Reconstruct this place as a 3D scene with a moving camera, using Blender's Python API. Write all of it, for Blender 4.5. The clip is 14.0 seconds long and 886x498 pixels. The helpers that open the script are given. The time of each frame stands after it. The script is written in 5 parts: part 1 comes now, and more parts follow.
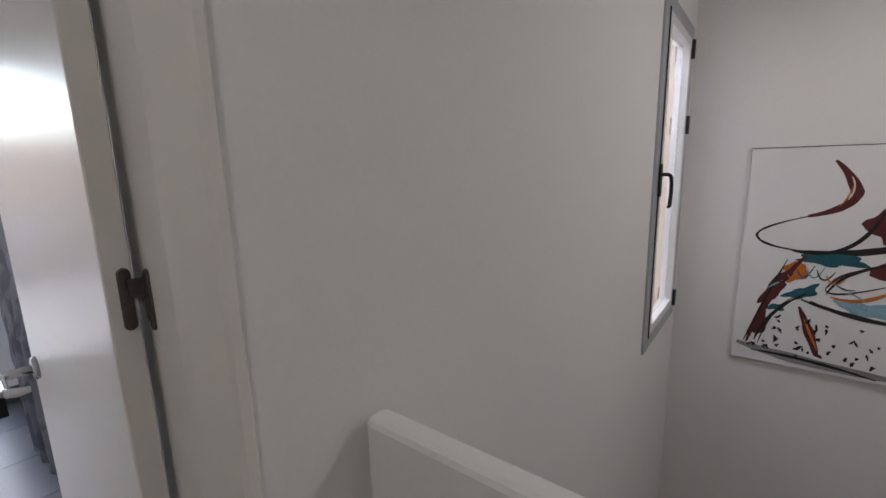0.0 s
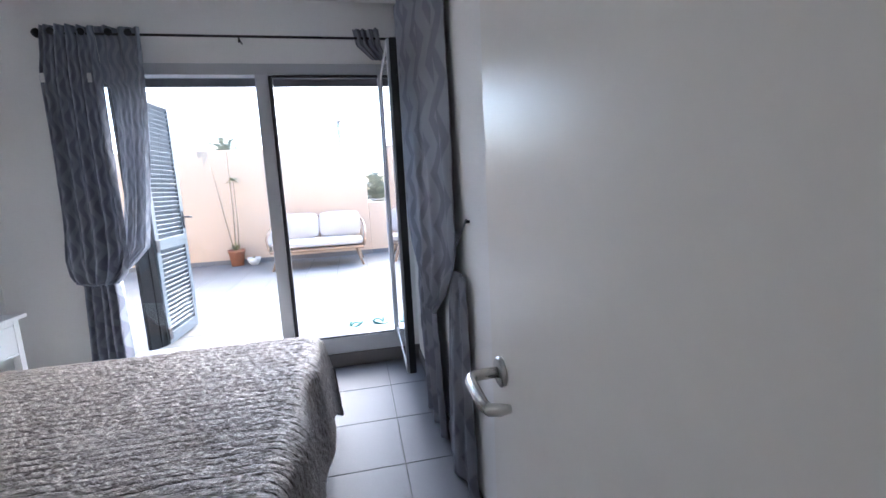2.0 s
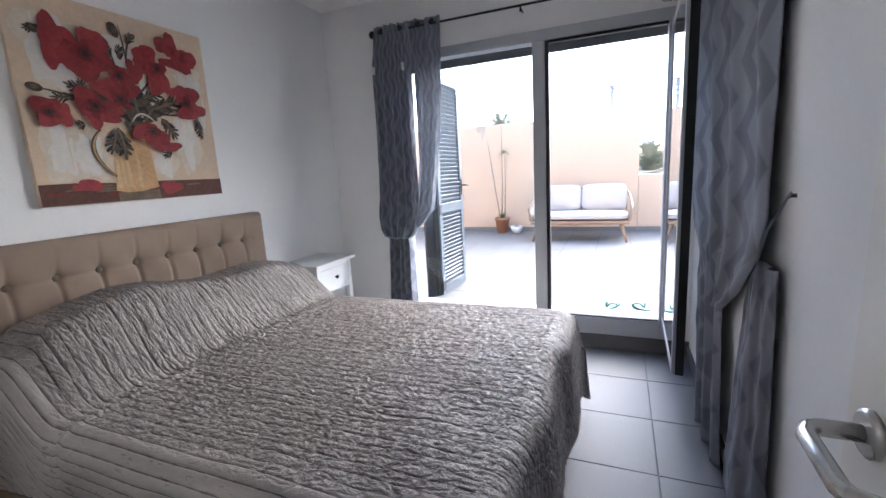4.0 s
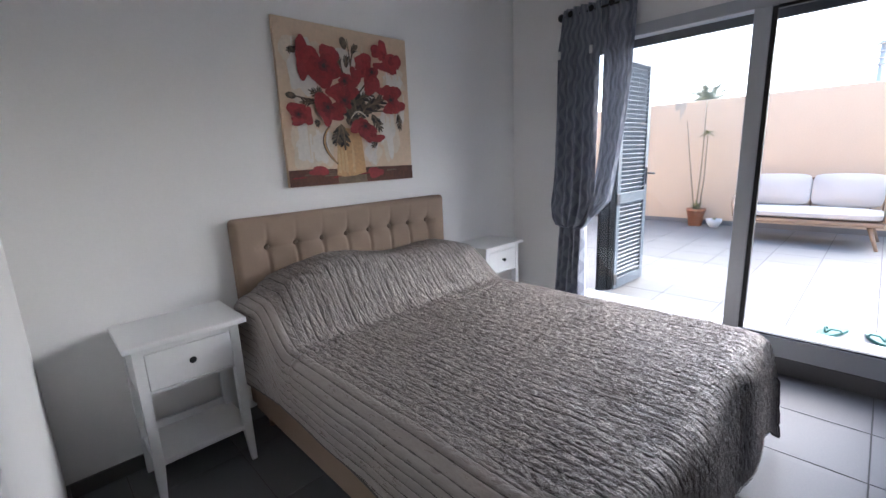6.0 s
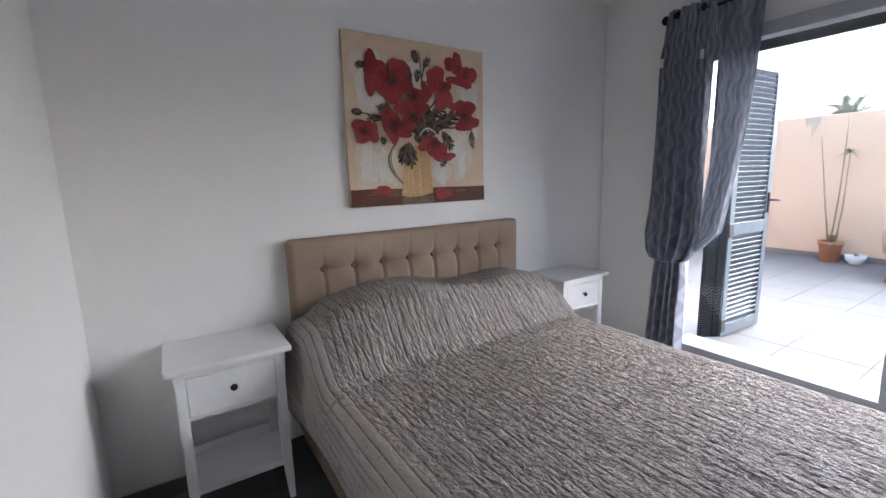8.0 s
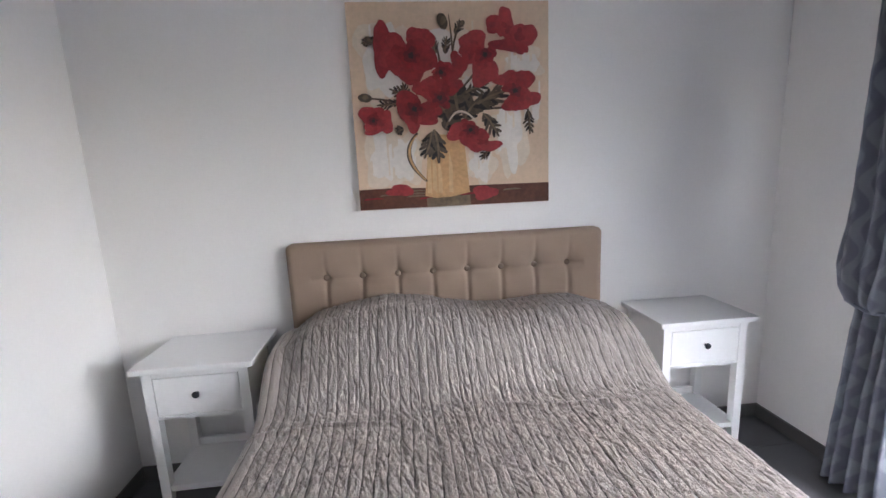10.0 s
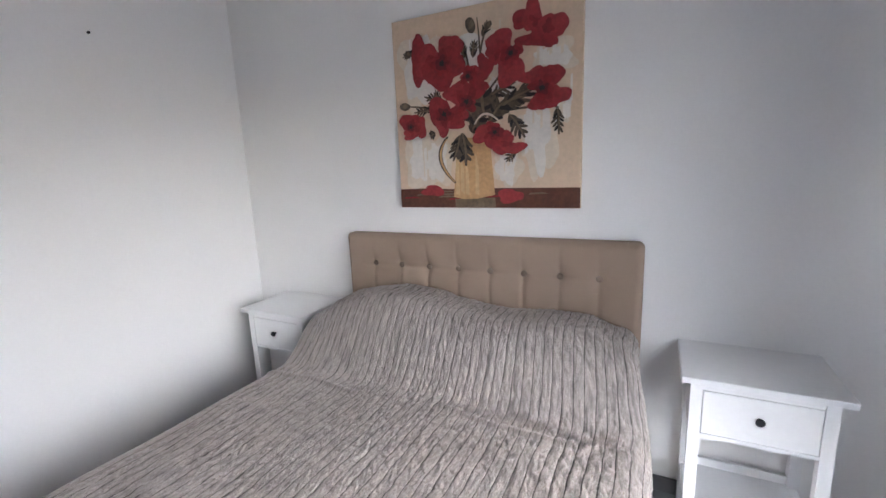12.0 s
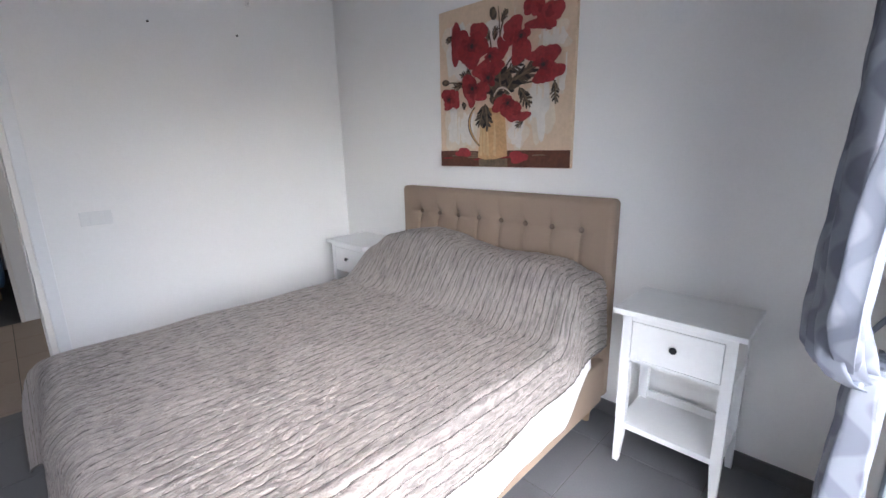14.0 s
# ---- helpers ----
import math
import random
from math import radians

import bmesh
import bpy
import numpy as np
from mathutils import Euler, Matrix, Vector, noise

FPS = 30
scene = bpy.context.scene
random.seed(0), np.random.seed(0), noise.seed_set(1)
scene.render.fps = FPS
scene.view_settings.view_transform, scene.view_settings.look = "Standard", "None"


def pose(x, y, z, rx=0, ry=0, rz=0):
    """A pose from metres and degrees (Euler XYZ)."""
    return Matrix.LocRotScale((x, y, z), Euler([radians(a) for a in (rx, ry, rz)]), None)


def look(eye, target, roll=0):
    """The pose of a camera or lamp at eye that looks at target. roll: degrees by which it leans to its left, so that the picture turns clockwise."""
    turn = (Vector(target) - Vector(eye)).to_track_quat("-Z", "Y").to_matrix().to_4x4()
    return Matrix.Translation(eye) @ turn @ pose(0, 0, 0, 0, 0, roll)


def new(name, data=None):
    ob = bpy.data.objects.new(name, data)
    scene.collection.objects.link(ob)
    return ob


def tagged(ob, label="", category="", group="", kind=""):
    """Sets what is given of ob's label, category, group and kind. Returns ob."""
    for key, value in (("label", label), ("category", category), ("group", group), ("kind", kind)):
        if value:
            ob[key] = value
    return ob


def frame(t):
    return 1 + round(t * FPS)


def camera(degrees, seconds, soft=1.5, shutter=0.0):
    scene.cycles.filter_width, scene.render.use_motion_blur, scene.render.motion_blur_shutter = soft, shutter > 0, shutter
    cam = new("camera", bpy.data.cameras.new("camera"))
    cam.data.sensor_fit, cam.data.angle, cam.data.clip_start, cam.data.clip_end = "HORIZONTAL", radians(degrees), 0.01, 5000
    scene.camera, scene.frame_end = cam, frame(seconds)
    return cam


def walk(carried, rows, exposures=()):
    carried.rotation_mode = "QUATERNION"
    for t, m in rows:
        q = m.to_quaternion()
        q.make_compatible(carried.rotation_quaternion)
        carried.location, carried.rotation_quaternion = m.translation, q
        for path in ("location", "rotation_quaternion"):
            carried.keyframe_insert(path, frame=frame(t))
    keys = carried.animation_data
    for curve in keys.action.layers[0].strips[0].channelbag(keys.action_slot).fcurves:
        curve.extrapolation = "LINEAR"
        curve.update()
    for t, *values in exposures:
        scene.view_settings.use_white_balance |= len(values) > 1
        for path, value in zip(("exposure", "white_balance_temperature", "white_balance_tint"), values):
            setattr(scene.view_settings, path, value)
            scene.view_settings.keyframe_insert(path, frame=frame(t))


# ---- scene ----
cam = camera(92.1, 14.0)
PATH = [
    (0, (0.02, -0.223, 1.462), (-1.182, 1.332, 1.088), -1.4),
    (0.5, (-0.1, -0.222, 1.464), (-1.603, 1.053, 1.126), -1.9),
    (1, (-0.286, -0.255, 1.434), (-1.985, 0.751, 1.114), -2.3),
    (1.5, (-0.441, -0.3, 1.39), (-2.269, 0.451, 1.08), -2.5),
    (2, (-0.571, -0.302, 1.372), (-2.509, 0.089, 1.074), -2.9),
    (2.5, (-0.643, -0.301, 1.345), (-2.621, -0.282, 1.052), -3.2),
    (3, (-0.67, -0.317, 1.331), (-2.624, -0.63, 1.038), -3.2),
    (3.5, (-0.691, -0.321, 1.327), (-2.57, -0.923, 1.0), -3.4),
    (3.7, (-0.696, -0.325, 1.332), (-2.551, -0.992, 0.994), -3.4),
    (5.8, (-0.643, -0.271, 1.42), (-2.047, -1.628, 0.989), -2.3),
    (6, (-0.649, -0.262, 1.423), (-2.008, -1.668, 1.003), -2.4),
    (6.5, (-0.652, -0.267, 1.466), (-1.924, -1.757, 1.065), -1.7),
    (7, (-0.678, -0.283, 1.484), (-1.858, -1.853, 1.106), -1.7),
    (7.5, (-0.729, -0.337, 1.471), (-1.857, -1.951, 1.121), -1.6),
    (8, (-0.892, -0.408, 1.444), (-1.963, -2.063, 1.109), -1.5),
    (8.2, (-0.983, -0.429, 1.443), (-2.013, -2.112, 1.113), -1.4),
    (10.3, (-2.063, -0.59, 1.451), (-2.06, -2.559, 1.105), -2.6),
    (10.5, (-2.162, -0.597, 1.45), (-2.027, -2.564, 1.116), -2.5),
    (11, (-2.44, -0.583, 1.464), (-1.96, -2.494, 1.12), -2.8),
    (11.5, (-2.697, -0.623, 1.473), (-1.929, -2.433, 1.105), -2.9),
    (12, (-2.932, -0.681, 1.491), (-2.046, -2.433, 1.112), -2.4),
    (12.5, (-3.201, -0.649, 1.467), (-2.227, -2.353, 1.081), -2.0),
    (13, (-3.414, -0.589, 1.419), (-2.319, -2.214, 1.021), -1.7),
    (13.5, (-3.545, -0.599, 1.388), (-2.308, -2.113, 0.965), -1.4),
    (14, (-3.702, -0.566, 1.406), (-2.346, -1.961, 0.943), -1.2),
]
EXPOSURE = [(0.0, 3.35, 5950, 12), (0.5, 2.58, 5700, 11), (1.0, 2.6, 5450, 10), (1.5, 3.0, 5450, 10), (2.5, 3.2, 5600, 10), (3.0, 3.2, 5690, 10), (5.8, 2.76, 5740, 11), (6.5, 2.76, 5740, 11), (7.2, 2.9, 5760, 11), (8.0, 2.83, 5780, 11), (10.5, 3.32, 5820, 12), (14.0, 3.15, 5720, 11)]
walk(cam, [(t, look(eye, target, roll)) for t, eye, target, roll in PATH], EXPOSURE)


# ---- world and sun: a bright overcast sky ----
world = bpy.data.worlds.new("sky")
scene.world = world
world.use_nodes = True
wn = world.node_tree.nodes
sky = wn.new("ShaderNodeTexSky")
sky.sky_type = "NISHITA"
sky.sun_disc = False
sky.sun_elevation, sky.sun_rotation = radians(41), radians(296)
sky.air_density, sky.dust_density, sky.ozone_density = 1.0, 3.0, 1.0
wn["Background"].inputs["Strength"].default_value = 0.15
world.node_tree.links.new(sky.outputs["Color"], wn["Background"].inputs["Color"])
sun = new("sun", bpy.data.lights.new("sun", "SUN"))
sun.data.energy, sun.data.angle, sun.data.color = 0.9, radians(75), (1.0, 0.98, 0.96)
sun.matrix_world = look((-12.0, 4.9, 9.7), (-2, 0, 0))


# ---- materials ----
def material(name, color, rough=0.6, metal=0.0, vary=0.08, scale=3.0, grain=60.0, bump=0.1, depth=0.002, specular=0.5, random_tint=0.0, coat=0.0):
    """A surface with broad stains and fine grain in colour, and fine relief."""
    m = bpy.data.materials.new(name)
    m.use_nodes = True
    n, l = m.node_tree.nodes, m.node_tree.links
    b = n["Principled BSDF"]
    b.inputs["Roughness"].default_value = rough
    b.inputs["Metallic"].default_value = metal
    b.inputs["Specular IOR Level"].default_value = specular
    b.inputs["Coat Weight"].default_value = coat
    tc = n.new("ShaderNodeTexCoord")
    big, fine = n.new("ShaderNodeTexNoise"), n.new("ShaderNodeTexNoise")
    big.inputs["Scale"].default_value, big.inputs["Detail"].default_value = scale, 4
    fine.inputs["Scale"].default_value, fine.inputs["Detail"].default_value = grain, 6
    for t in (big, fine):
        l.new(tc.outputs["Object"], t.inputs["Vector"])
    add = n.new("ShaderNodeMath")
    add.operation = "ADD"
    l.new(big.outputs["Fac"], add.inputs[0])
    l.new(fine.outputs["Fac"], add.inputs[1])
    span = n.new("ShaderNodeMapRange")
    span.inputs["From Min"].default_value, span.inputs["From Max"].default_value = 0.6, 1.4
    span.inputs["To Min"].default_value, span.inputs["To Max"].default_value = 1 - vary, 1 + vary
    l.new(add.outputs[0], span.inputs["Value"])
    value = span.outputs[0]
    if random_tint:
        info, r = n.new("ShaderNodeObjectInfo"), n.new("ShaderNodeMapRange")
        r.inputs["To Min"].default_value, r.inputs["To Max"].default_value = 1 - random_tint, 1 + random_tint
        l.new(info.outputs["Random"], r.inputs["Value"])
        mul = n.new("ShaderNodeMath")
        mul.operation = "MULTIPLY"
        l.new(value, mul.inputs[0])
        l.new(r.outputs[0], mul.inputs[1])
        value = mul.outputs[0]
    tint = n.new("ShaderNodeVectorMath")
    tint.operation = "SCALE"
    tint.inputs[0].default_value = color
    l.new(value, tint.inputs["Scale"])
    l.new(tint.outputs[0], b.inputs["Base Color"])
    rr = n.new("ShaderNodeMapRange")
    rr.inputs["To Min"].default_value, rr.inputs["To Max"].default_value = max(0.02, rough - 0.08), min(1, rough + 0.08)
    l.new(big.outputs["Fac"], rr.inputs["Value"])
    l.new(rr.outputs[0], b.inputs["Roughness"])
    bp = n.new("ShaderNodeBump")
    bp.inputs["Strength"].default_value, bp.inputs["Distance"].default_value = bump, depth
    l.new(fine.outputs["Fac"], bp.inputs["Height"])
    l.new(bp.outputs[0], b.inputs["Normal"])
    return m


def glass_material(name):
    m = bpy.data.materials.new(name)
    m.use_nodes = True
    b = m.node_tree.nodes["Principled BSDF"]
    b.inputs["Base Color"].default_value = (0.97, 0.985, 0.98, 1)
    b.inputs["Transmission Weight"].default_value = 1.0
    b.inputs["Roughness"].default_value = 0.0
    b.inputs["IOR"].default_value = 1.45
    return m


WALL = material("white_plaster", (0.84, 0.83, 0.815), 0.75, vary=0.025, scale=1.2, grain=90, bump=0.25, depth=0.0015)
CEIL = material("ceiling_plaster", (0.84, 0.835, 0.825), 0.85, vary=0.02, scale=1.0, grain=70, bump=0.2)
PAINT = material("white_satin_paint", (0.79, 0.76, 0.715), 0.34, vary=0.02, scale=2, grain=30, bump=0.06, depth=0.001)
FURN = material("white_lacquer", (0.80, 0.80, 0.80), 0.38, vary=0.03, scale=5, grain=50, bump=0.08, depth=0.0008)
TILE = material("grey_floor_tile", (0.125, 0.125, 0.131), 0.55, vary=0.10, scale=2.5, grain=120, bump=0.08, depth=0.001, random_tint=0.05)
GROUT = material("grey_grout", (0.09, 0.088, 0.086), 0.9, vary=0.1)
SKIRT = material("dark_grey_skirting_tile", (0.115, 0.11, 0.11), 0.45, vary=0.1, scale=4, grain=100)
ALU = material("grey_aluminium", (0.46, 0.475, 0.50), 0.42, metal=0.25, vary=0.04, scale=4, grain=200, bump=0.05)
RUBBER = material("black_gasket", (0.015, 0.015, 0.017), 0.6, vary=0.1)
SHUT = material("blue_grey_shutter_paint", (0.085, 0.105, 0.125), 0.45, vary=0.06, scale=6, grain=80, bump=0.1)
DARK = material("dark_metal", (0.03, 0.03, 0.034), 0.4, metal=0.6, vary=0.1)
STEEL = material("brushed_steel", (0.62, 0.61, 0.59), 0.28, metal=1.0, vary=0.05, grain=200, bump=0.05)
SLATBOX = material("dark_grey_roller_box", (0.10, 0.10, 0.11), 0.5, metal=0.2, vary=0.06)
BRONZE = material("worn_bronze", (0.13, 0.112, 0.10), 0.45, metal=0.8, vary=0.25, scale=30, grain=150, bump=0.2)
UPHOL = material("taupe_upholstery", (0.30, 0.222, 0.165), 0.9, vary=0.08, scale=4, grain=500, bump=0.5, depth=0.001)
BUTTON = material("taupe_button_cloth", (0.19, 0.14, 0.105), 0.85, vary=0.08, grain=400)
SHEET = material("white_cotton", (0.82, 0.82, 0.82), 0.9, vary=0.03, scale=6, grain=200, bump=0.3)
CANVAS = material("canvas_edge", (0.72, 0.66, 0.55), 0.85, vary=0.06, scale=9, grain=400, bump=0.3)
PLASTIC = material("white_plastic", (0.75, 0.75, 0.74), 0.35, vary=0.02)
RENDER_BEIGE = material("beige_render", (0.62, 0.465, 0.325), 0.9, vary=0.06, scale=1.3, grain=70, bump=0.4, depth=0.003)
PATIO = material("pale_patio_tile", (0.17, 0.165, 0.158), 0.6, vary=0.07, scale=2, grain=90, random_tint=0.04)
PATIO_GROUT = material("patio_grout", (0.095, 0.09, 0.086), 0.9, vary=0.08)
HALL_TILE = material("hall_stone_tile", (0.30, 0.24, 0.19), 0.45, vary=0.1, random_tint=0.05)
TEAK = material("teak_wood", (0.29, 0.19, 0.12), 0.55, vary=0.2, scale=8, grain=90, bump=0.2)
ROPE = material("pale_woven_rope", (0.42, 0.37, 0.31), 0.85, vary=0.15, scale=20, grain=200, bump=0.4)
CUSHION = material("offwhite_outdoor_cloth", (0.50, 0.46, 0.415), 0.9, vary=0.04, scale=5, grain=400, bump=0.3)
TERRA = material("terracotta", (0.42, 0.16, 0.08), 0.8, vary=0.12, scale=9, grain=80, bump=0.2)
SOIL = material("potting_soil", (0.05, 0.035, 0.025), 0.95, vary=0.3, grain=120, bump=0.8, depth=0.01)
CERAMIC = material("white_ceramic", (0.72, 0.72, 0.70), 0.3, vary=0.04)
CANE = material("green_brown_cane", (0.26, 0.20, 0.12), 0.6, vary=0.2)
LEAF = material("green_leaf", (0.27, 0.26, 0.11), 0.5, vary=0.25, scale=12)
PALM = material("grey_green_palm_leaf", (0.17, 0.19, 0.15), 0.55, vary=0.25, scale=4)
BARK = material("palm_bark", (0.12, 0.09, 0.06), 0.9, vary=0.3, bump=0.6)
TEAL = material("teal_rubber", (0.04, 0.15, 0.13), 0.5, vary=0.1)
BLUE = material("blue_cloth", (0.10, 0.16, 0.27), 0.9, vary=0.15)
GROUND = material("dry_ground", (0.30, 0.26, 0.20), 0.95, vary=0.2, scale=0.3, grain=20)
GLASS = glass_material("clear_glass")


# ---- mesh helpers ----
def box(bm, x0, x1, y0, y1, z0, z1, m=None):
    vs = [bm.verts.new((x, y, z)) for x in (x0, x1) for y in (y0, y1) for z in (z0, z1)]
    for f in ((0, 1, 3, 2), (4, 6, 7, 5), (0, 4, 5, 1), (2, 3, 7, 6), (0, 2, 6, 4), (1, 5, 7, 3)):
        bm.faces.new([vs[i] for i in f])
    if m is not None:
        bmesh.ops.transform(bm, matrix=m, verts=vs)
    return vs


def boxed(*boxes, bevel=0.0, segs=2):
    bm = bmesh.new()
    for b in boxes:
        box(bm, *b)
    if bevel:
        bmesh.ops.bevel(bm, geom=bm.edges[:], offset=bevel, segments=segs, affect="EDGES", profile=0.5)
    return bm


def tube(bm, pts, radius, segs=8, caps=True):
    """A round rod along pts; radius is one number or one for each point."""
    pts = [Vector(p) for p in pts]
    rad = radius if isinstance(radius, (list, tuple)) else [radius] * len(pts)
    rings = []
    side = None
    for i, p in enumerate(pts):
        d = (pts[min(i + 1, len(pts) - 1)] - pts[max(i - 1, 0)]).normalized()
        if side is None:
            side = d.orthogonal().normalized()
        side = (side - d * side.dot(d)).normalized()
        up = d.cross(side)
        rings.append([bm.verts.new(p + rad[i] * (math.cos(a) * side + math.sin(a) * up)) for a in [2 * math.pi * k / segs for k in range(segs)]])
    for a, b in zip(rings, rings[1:]):
        for k in range(segs):
            f = bm.faces.new((a[k], a[(k + 1) % segs], b[(k + 1) % segs], b[k]))
            f.smooth = True
    if caps:
        bm.faces.new(rings[0][::-1])
        bm.faces.new(rings[-1])
    return bm


def lathe(bm, profile, segs=24, at=(0, 0, 0)):
    """A turned body: profile of (radius, z)."""
    at = Vector(at)
    rings = [[bm.verts.new(at + Vector((r * math.cos(a), r * math.sin(a), z))) for a in [2 * math.pi * k / segs for k in range(segs)]] for r, z in profile]
    for a, b in zip(rings, rings[1:]):
        for k in range(segs):
            f = bm.faces.new((a[k], a[(k + 1) % segs], b[(k + 1) % segs], b[k]))
            f.smooth = True
    bm.faces.new(rings[0][::-1])
    bm.faces.new(rings[-1])
    return bm


def link(name, bm, mat, smooth=False):
    bmesh.ops.recalc_face_normals(bm, faces=bm.faces[:])
    me = bpy.data.meshes.new(name)
    if smooth:
        for f in bm.faces:
            f.smooth = True
    bm.to_mesh(me)
    bm.free()
    me.materials.append(mat)
    return new(name, me)


def part(name, bm, mat, parent, label="", smooth=False):
    ob = link(name, bm, mat, smooth)
    ob.parent = parent
    return tagged(ob, label)


def thing(name, at, label, category, group="", rz=0.0):
    ob = new(name)
    ob.empty_display_size = 0.1
    ob.matrix_basis = pose(*at, 0, 0, rz)
    return tagged(ob, label, category, group)


def structure(name, bm, mat, label, category):
    return tagged(link(name, bm, mat), label, category, "", "structure")


# ---- the large structure ----
XW, XE, YS, YN, TOP = -3.87, -0.56, -2.625, 0.13, 2.68   # bedroom
DY0, DY1, DYW, DTOP = -0.61, -0.034, 0.016, 2.06           # doorway in the east wall; DYW: where the plaster begins beyond the splayed jamb
WY0, WY1, WZ0, WZ1 = -2.02, -0.015, 0.11, 2.26            # terrace door opening
HX = -0.475                                               # hall face of the east wall
HY = 3.15                                                 # far wall of the stairwell
structure("wall_south", boxed((-4.10, HX, YS - 0.14, YS, -0.2, TOP)), WALL, "smooth white plastered bedroom wall behind the bed", "wall")
structure("wall_north", boxed((-4.10, XE, YN, YN + 0.14, -0.2, TOP)), WALL, "smooth white plastered bedroom side wall", "wall")
structure("wall_west", boxed((-4.10, XW, YS, WY0, -0.2, TOP), (-4.10, XW, WY1, YN, -0.2, TOP), (-4.10, XW, WY0, WY1, WZ1, TOP), (-4.10, XW, WY0, WY1, -0.2, WZ0)),
          WALL, "white plastered wall around the terrace door", "wall")
structure("wall_east", boxed((XE, HX, YS, DY0, -0.2, TOP), (XE, HX, DY0, DYW, DTOP, TOP), (XE, HX, DYW, 2.2, -2.8, TOP), (XE, HX, 2.2, 3.03, -2.8, 0.44),
                             (XE, HX, 2.2, 3.03, 2.26, TOP), (XE, HX, 3.03, HY + 0.14, -2.8, TOP), (XE, HX, -1.44, DYW, -2.8, -0.2)),
          WALL, "white plastered wall between bedroom, hall and stairwell", "wall")
structure("ceiling", boxed((-4.10, HX, YS - 0.14, YN + 0.14, TOP, TOP + 0.15)), CEIL, "plain white bedroom ceiling", "ceiling")
structure("hall_wall_north", boxed((HX, 1.50, HY, HY + 0.14, -2.8, TOP)), WALL, "white plastered stairwell wall with a painting", "wall")
structure("hall_wall_south", boxed((HX, 1.50, -1.44, -1.30, -2.8, TOP)), WALL, "white plastered hall end wall", "wall")
structure("hall_wall_east", boxed((1.36, 1.50, -1.30, -0.50, -0.2, TOP), (1.36, 1.50, 0.25, HY, -0.2, TOP), (1.36, 1.50, -0.50, 0.25, 2.06, TOP), (1.36, 1.50, -1.30, HY, -2.8, -0.2)),
          WALL, "white plastered hall wall with a doorway", "wall")
structure("hall_ceiling", boxed((HX, 1.50, -1.44, HY + 0.14, TOP, TOP + 0.15)), CEIL, "plain white hall ceiling", "ceiling")
structure("lower_floor", boxed((HX, 1.50, -1.44, HY + 0.14, -2.95, -2.8)), HALL_TILE, "stone floor at the foot of the stairwell", "floor")
structure("far_room", boxed((1.50, 4.0, -1.4, -1.3, -0.2, TOP), (1.50, 4.0, 1.3, 1.4, -0.2, TOP), (4.0, 4.1, -1.4, 1.4, -0.2, TOP), (1.50, 4.1, -1.4, 1.4, TOP, TOP + 0.1)),
          WALL, "white walls of the room across the hall", "wall")
structure("hall_parapet", boxed((HX + 0.016, 0.42, 0.182, 0.228, -0.2, 1.078), bevel=0.012), WALL, "low white plastered guard wall beside the stairs", "parapet")


def tiles(parent, mat, x0, x1, y0, y1, z, pitch, ox, oy, gap=0.004, thick=0.010):
    """Square tiles laid from the corner lines ox, oy, cut at the edges; alike ones share a mesh."""
    meshes = {}
    lo = lambda a, o: o + math.floor((a - o) / pitch) * pitch
    xs = np.arange(lo(x0, ox), x1, pitch)
    ys = np.arange(lo(y0, oy), y1, pitch)
    for xa in xs:
        for ya in ys:
            a, b = max(xa + gap / 2, x0), min(xa + pitch - gap / 2, x1)
            c, d = max(ya + gap / 2, y0), min(ya + pitch - gap / 2, y1)
            if b - a < 0.01 or d - c < 0.01:
                continue
            key = (round(b - a, 3), round(d - c, 3))
            if key not in meshes:
                bm = boxed((0, b - a, 0, d - c, -thick, 0))
                edges = [e for e in bm.edges if all(v.co.z > -0.001 for v in e.verts)]
                bmesh.ops.bevel(bm, geom=edges, offset=0.0015, segments=1, affect="EDGES")
                bmesh.ops.recalc_face_normals(bm, faces=bm.faces[:])
                me = bpy.data.meshes.new("tile")
                bm.to_mesh(me)
                bm.free()
                me.materials.append(mat)
                meshes[key] = me
            ob = new("tile", meshes[key])
            ob.parent = parent
            ob.location = (a, c, z)


floor = structure("floor", boxed((-4.10, HX, YS - 0.14, YN + 0.14, -0.2, -0.003)), GROUT, "mid-grey square ceramic floor tiles with pale joints", "floor")
hall_floor = structure("hall_floor", boxed((HX, 1.36, -1.30, 0.19, -0.2, -0.003), (1.36, 4.0, -1.3, 1.3, -0.2, -0.003)), GROUT, "warm brown stone tiled hall floor", "floor")
terrace = structure("terrace", boxed((-9.0, -4.10, -5.2, 4.2, -0.2, 0.165)), PATIO_GROUT, "pale square tiled terrace floor", "terrace")

skirt = structure("baseboard", boxed((XE - 0.012, XE, YS + 0.012, DY0 - 0.092, 0, 0.075), (XW, XE, YS, YS + 0.012, 0, 0.075), (XW, XW + 0.012, YS + 0.012, WY0, 0, 0.075),
                                     (XW, XW + 0.012, WY0, YN, 0, 0.106), (XW + 0.012, XE, YN - 0.012, YN, 0, 0.075), bevel=0.002, segs=1),
                  SKIRT, "dark grey tiled skirting along the bedroom walls", "skirting")

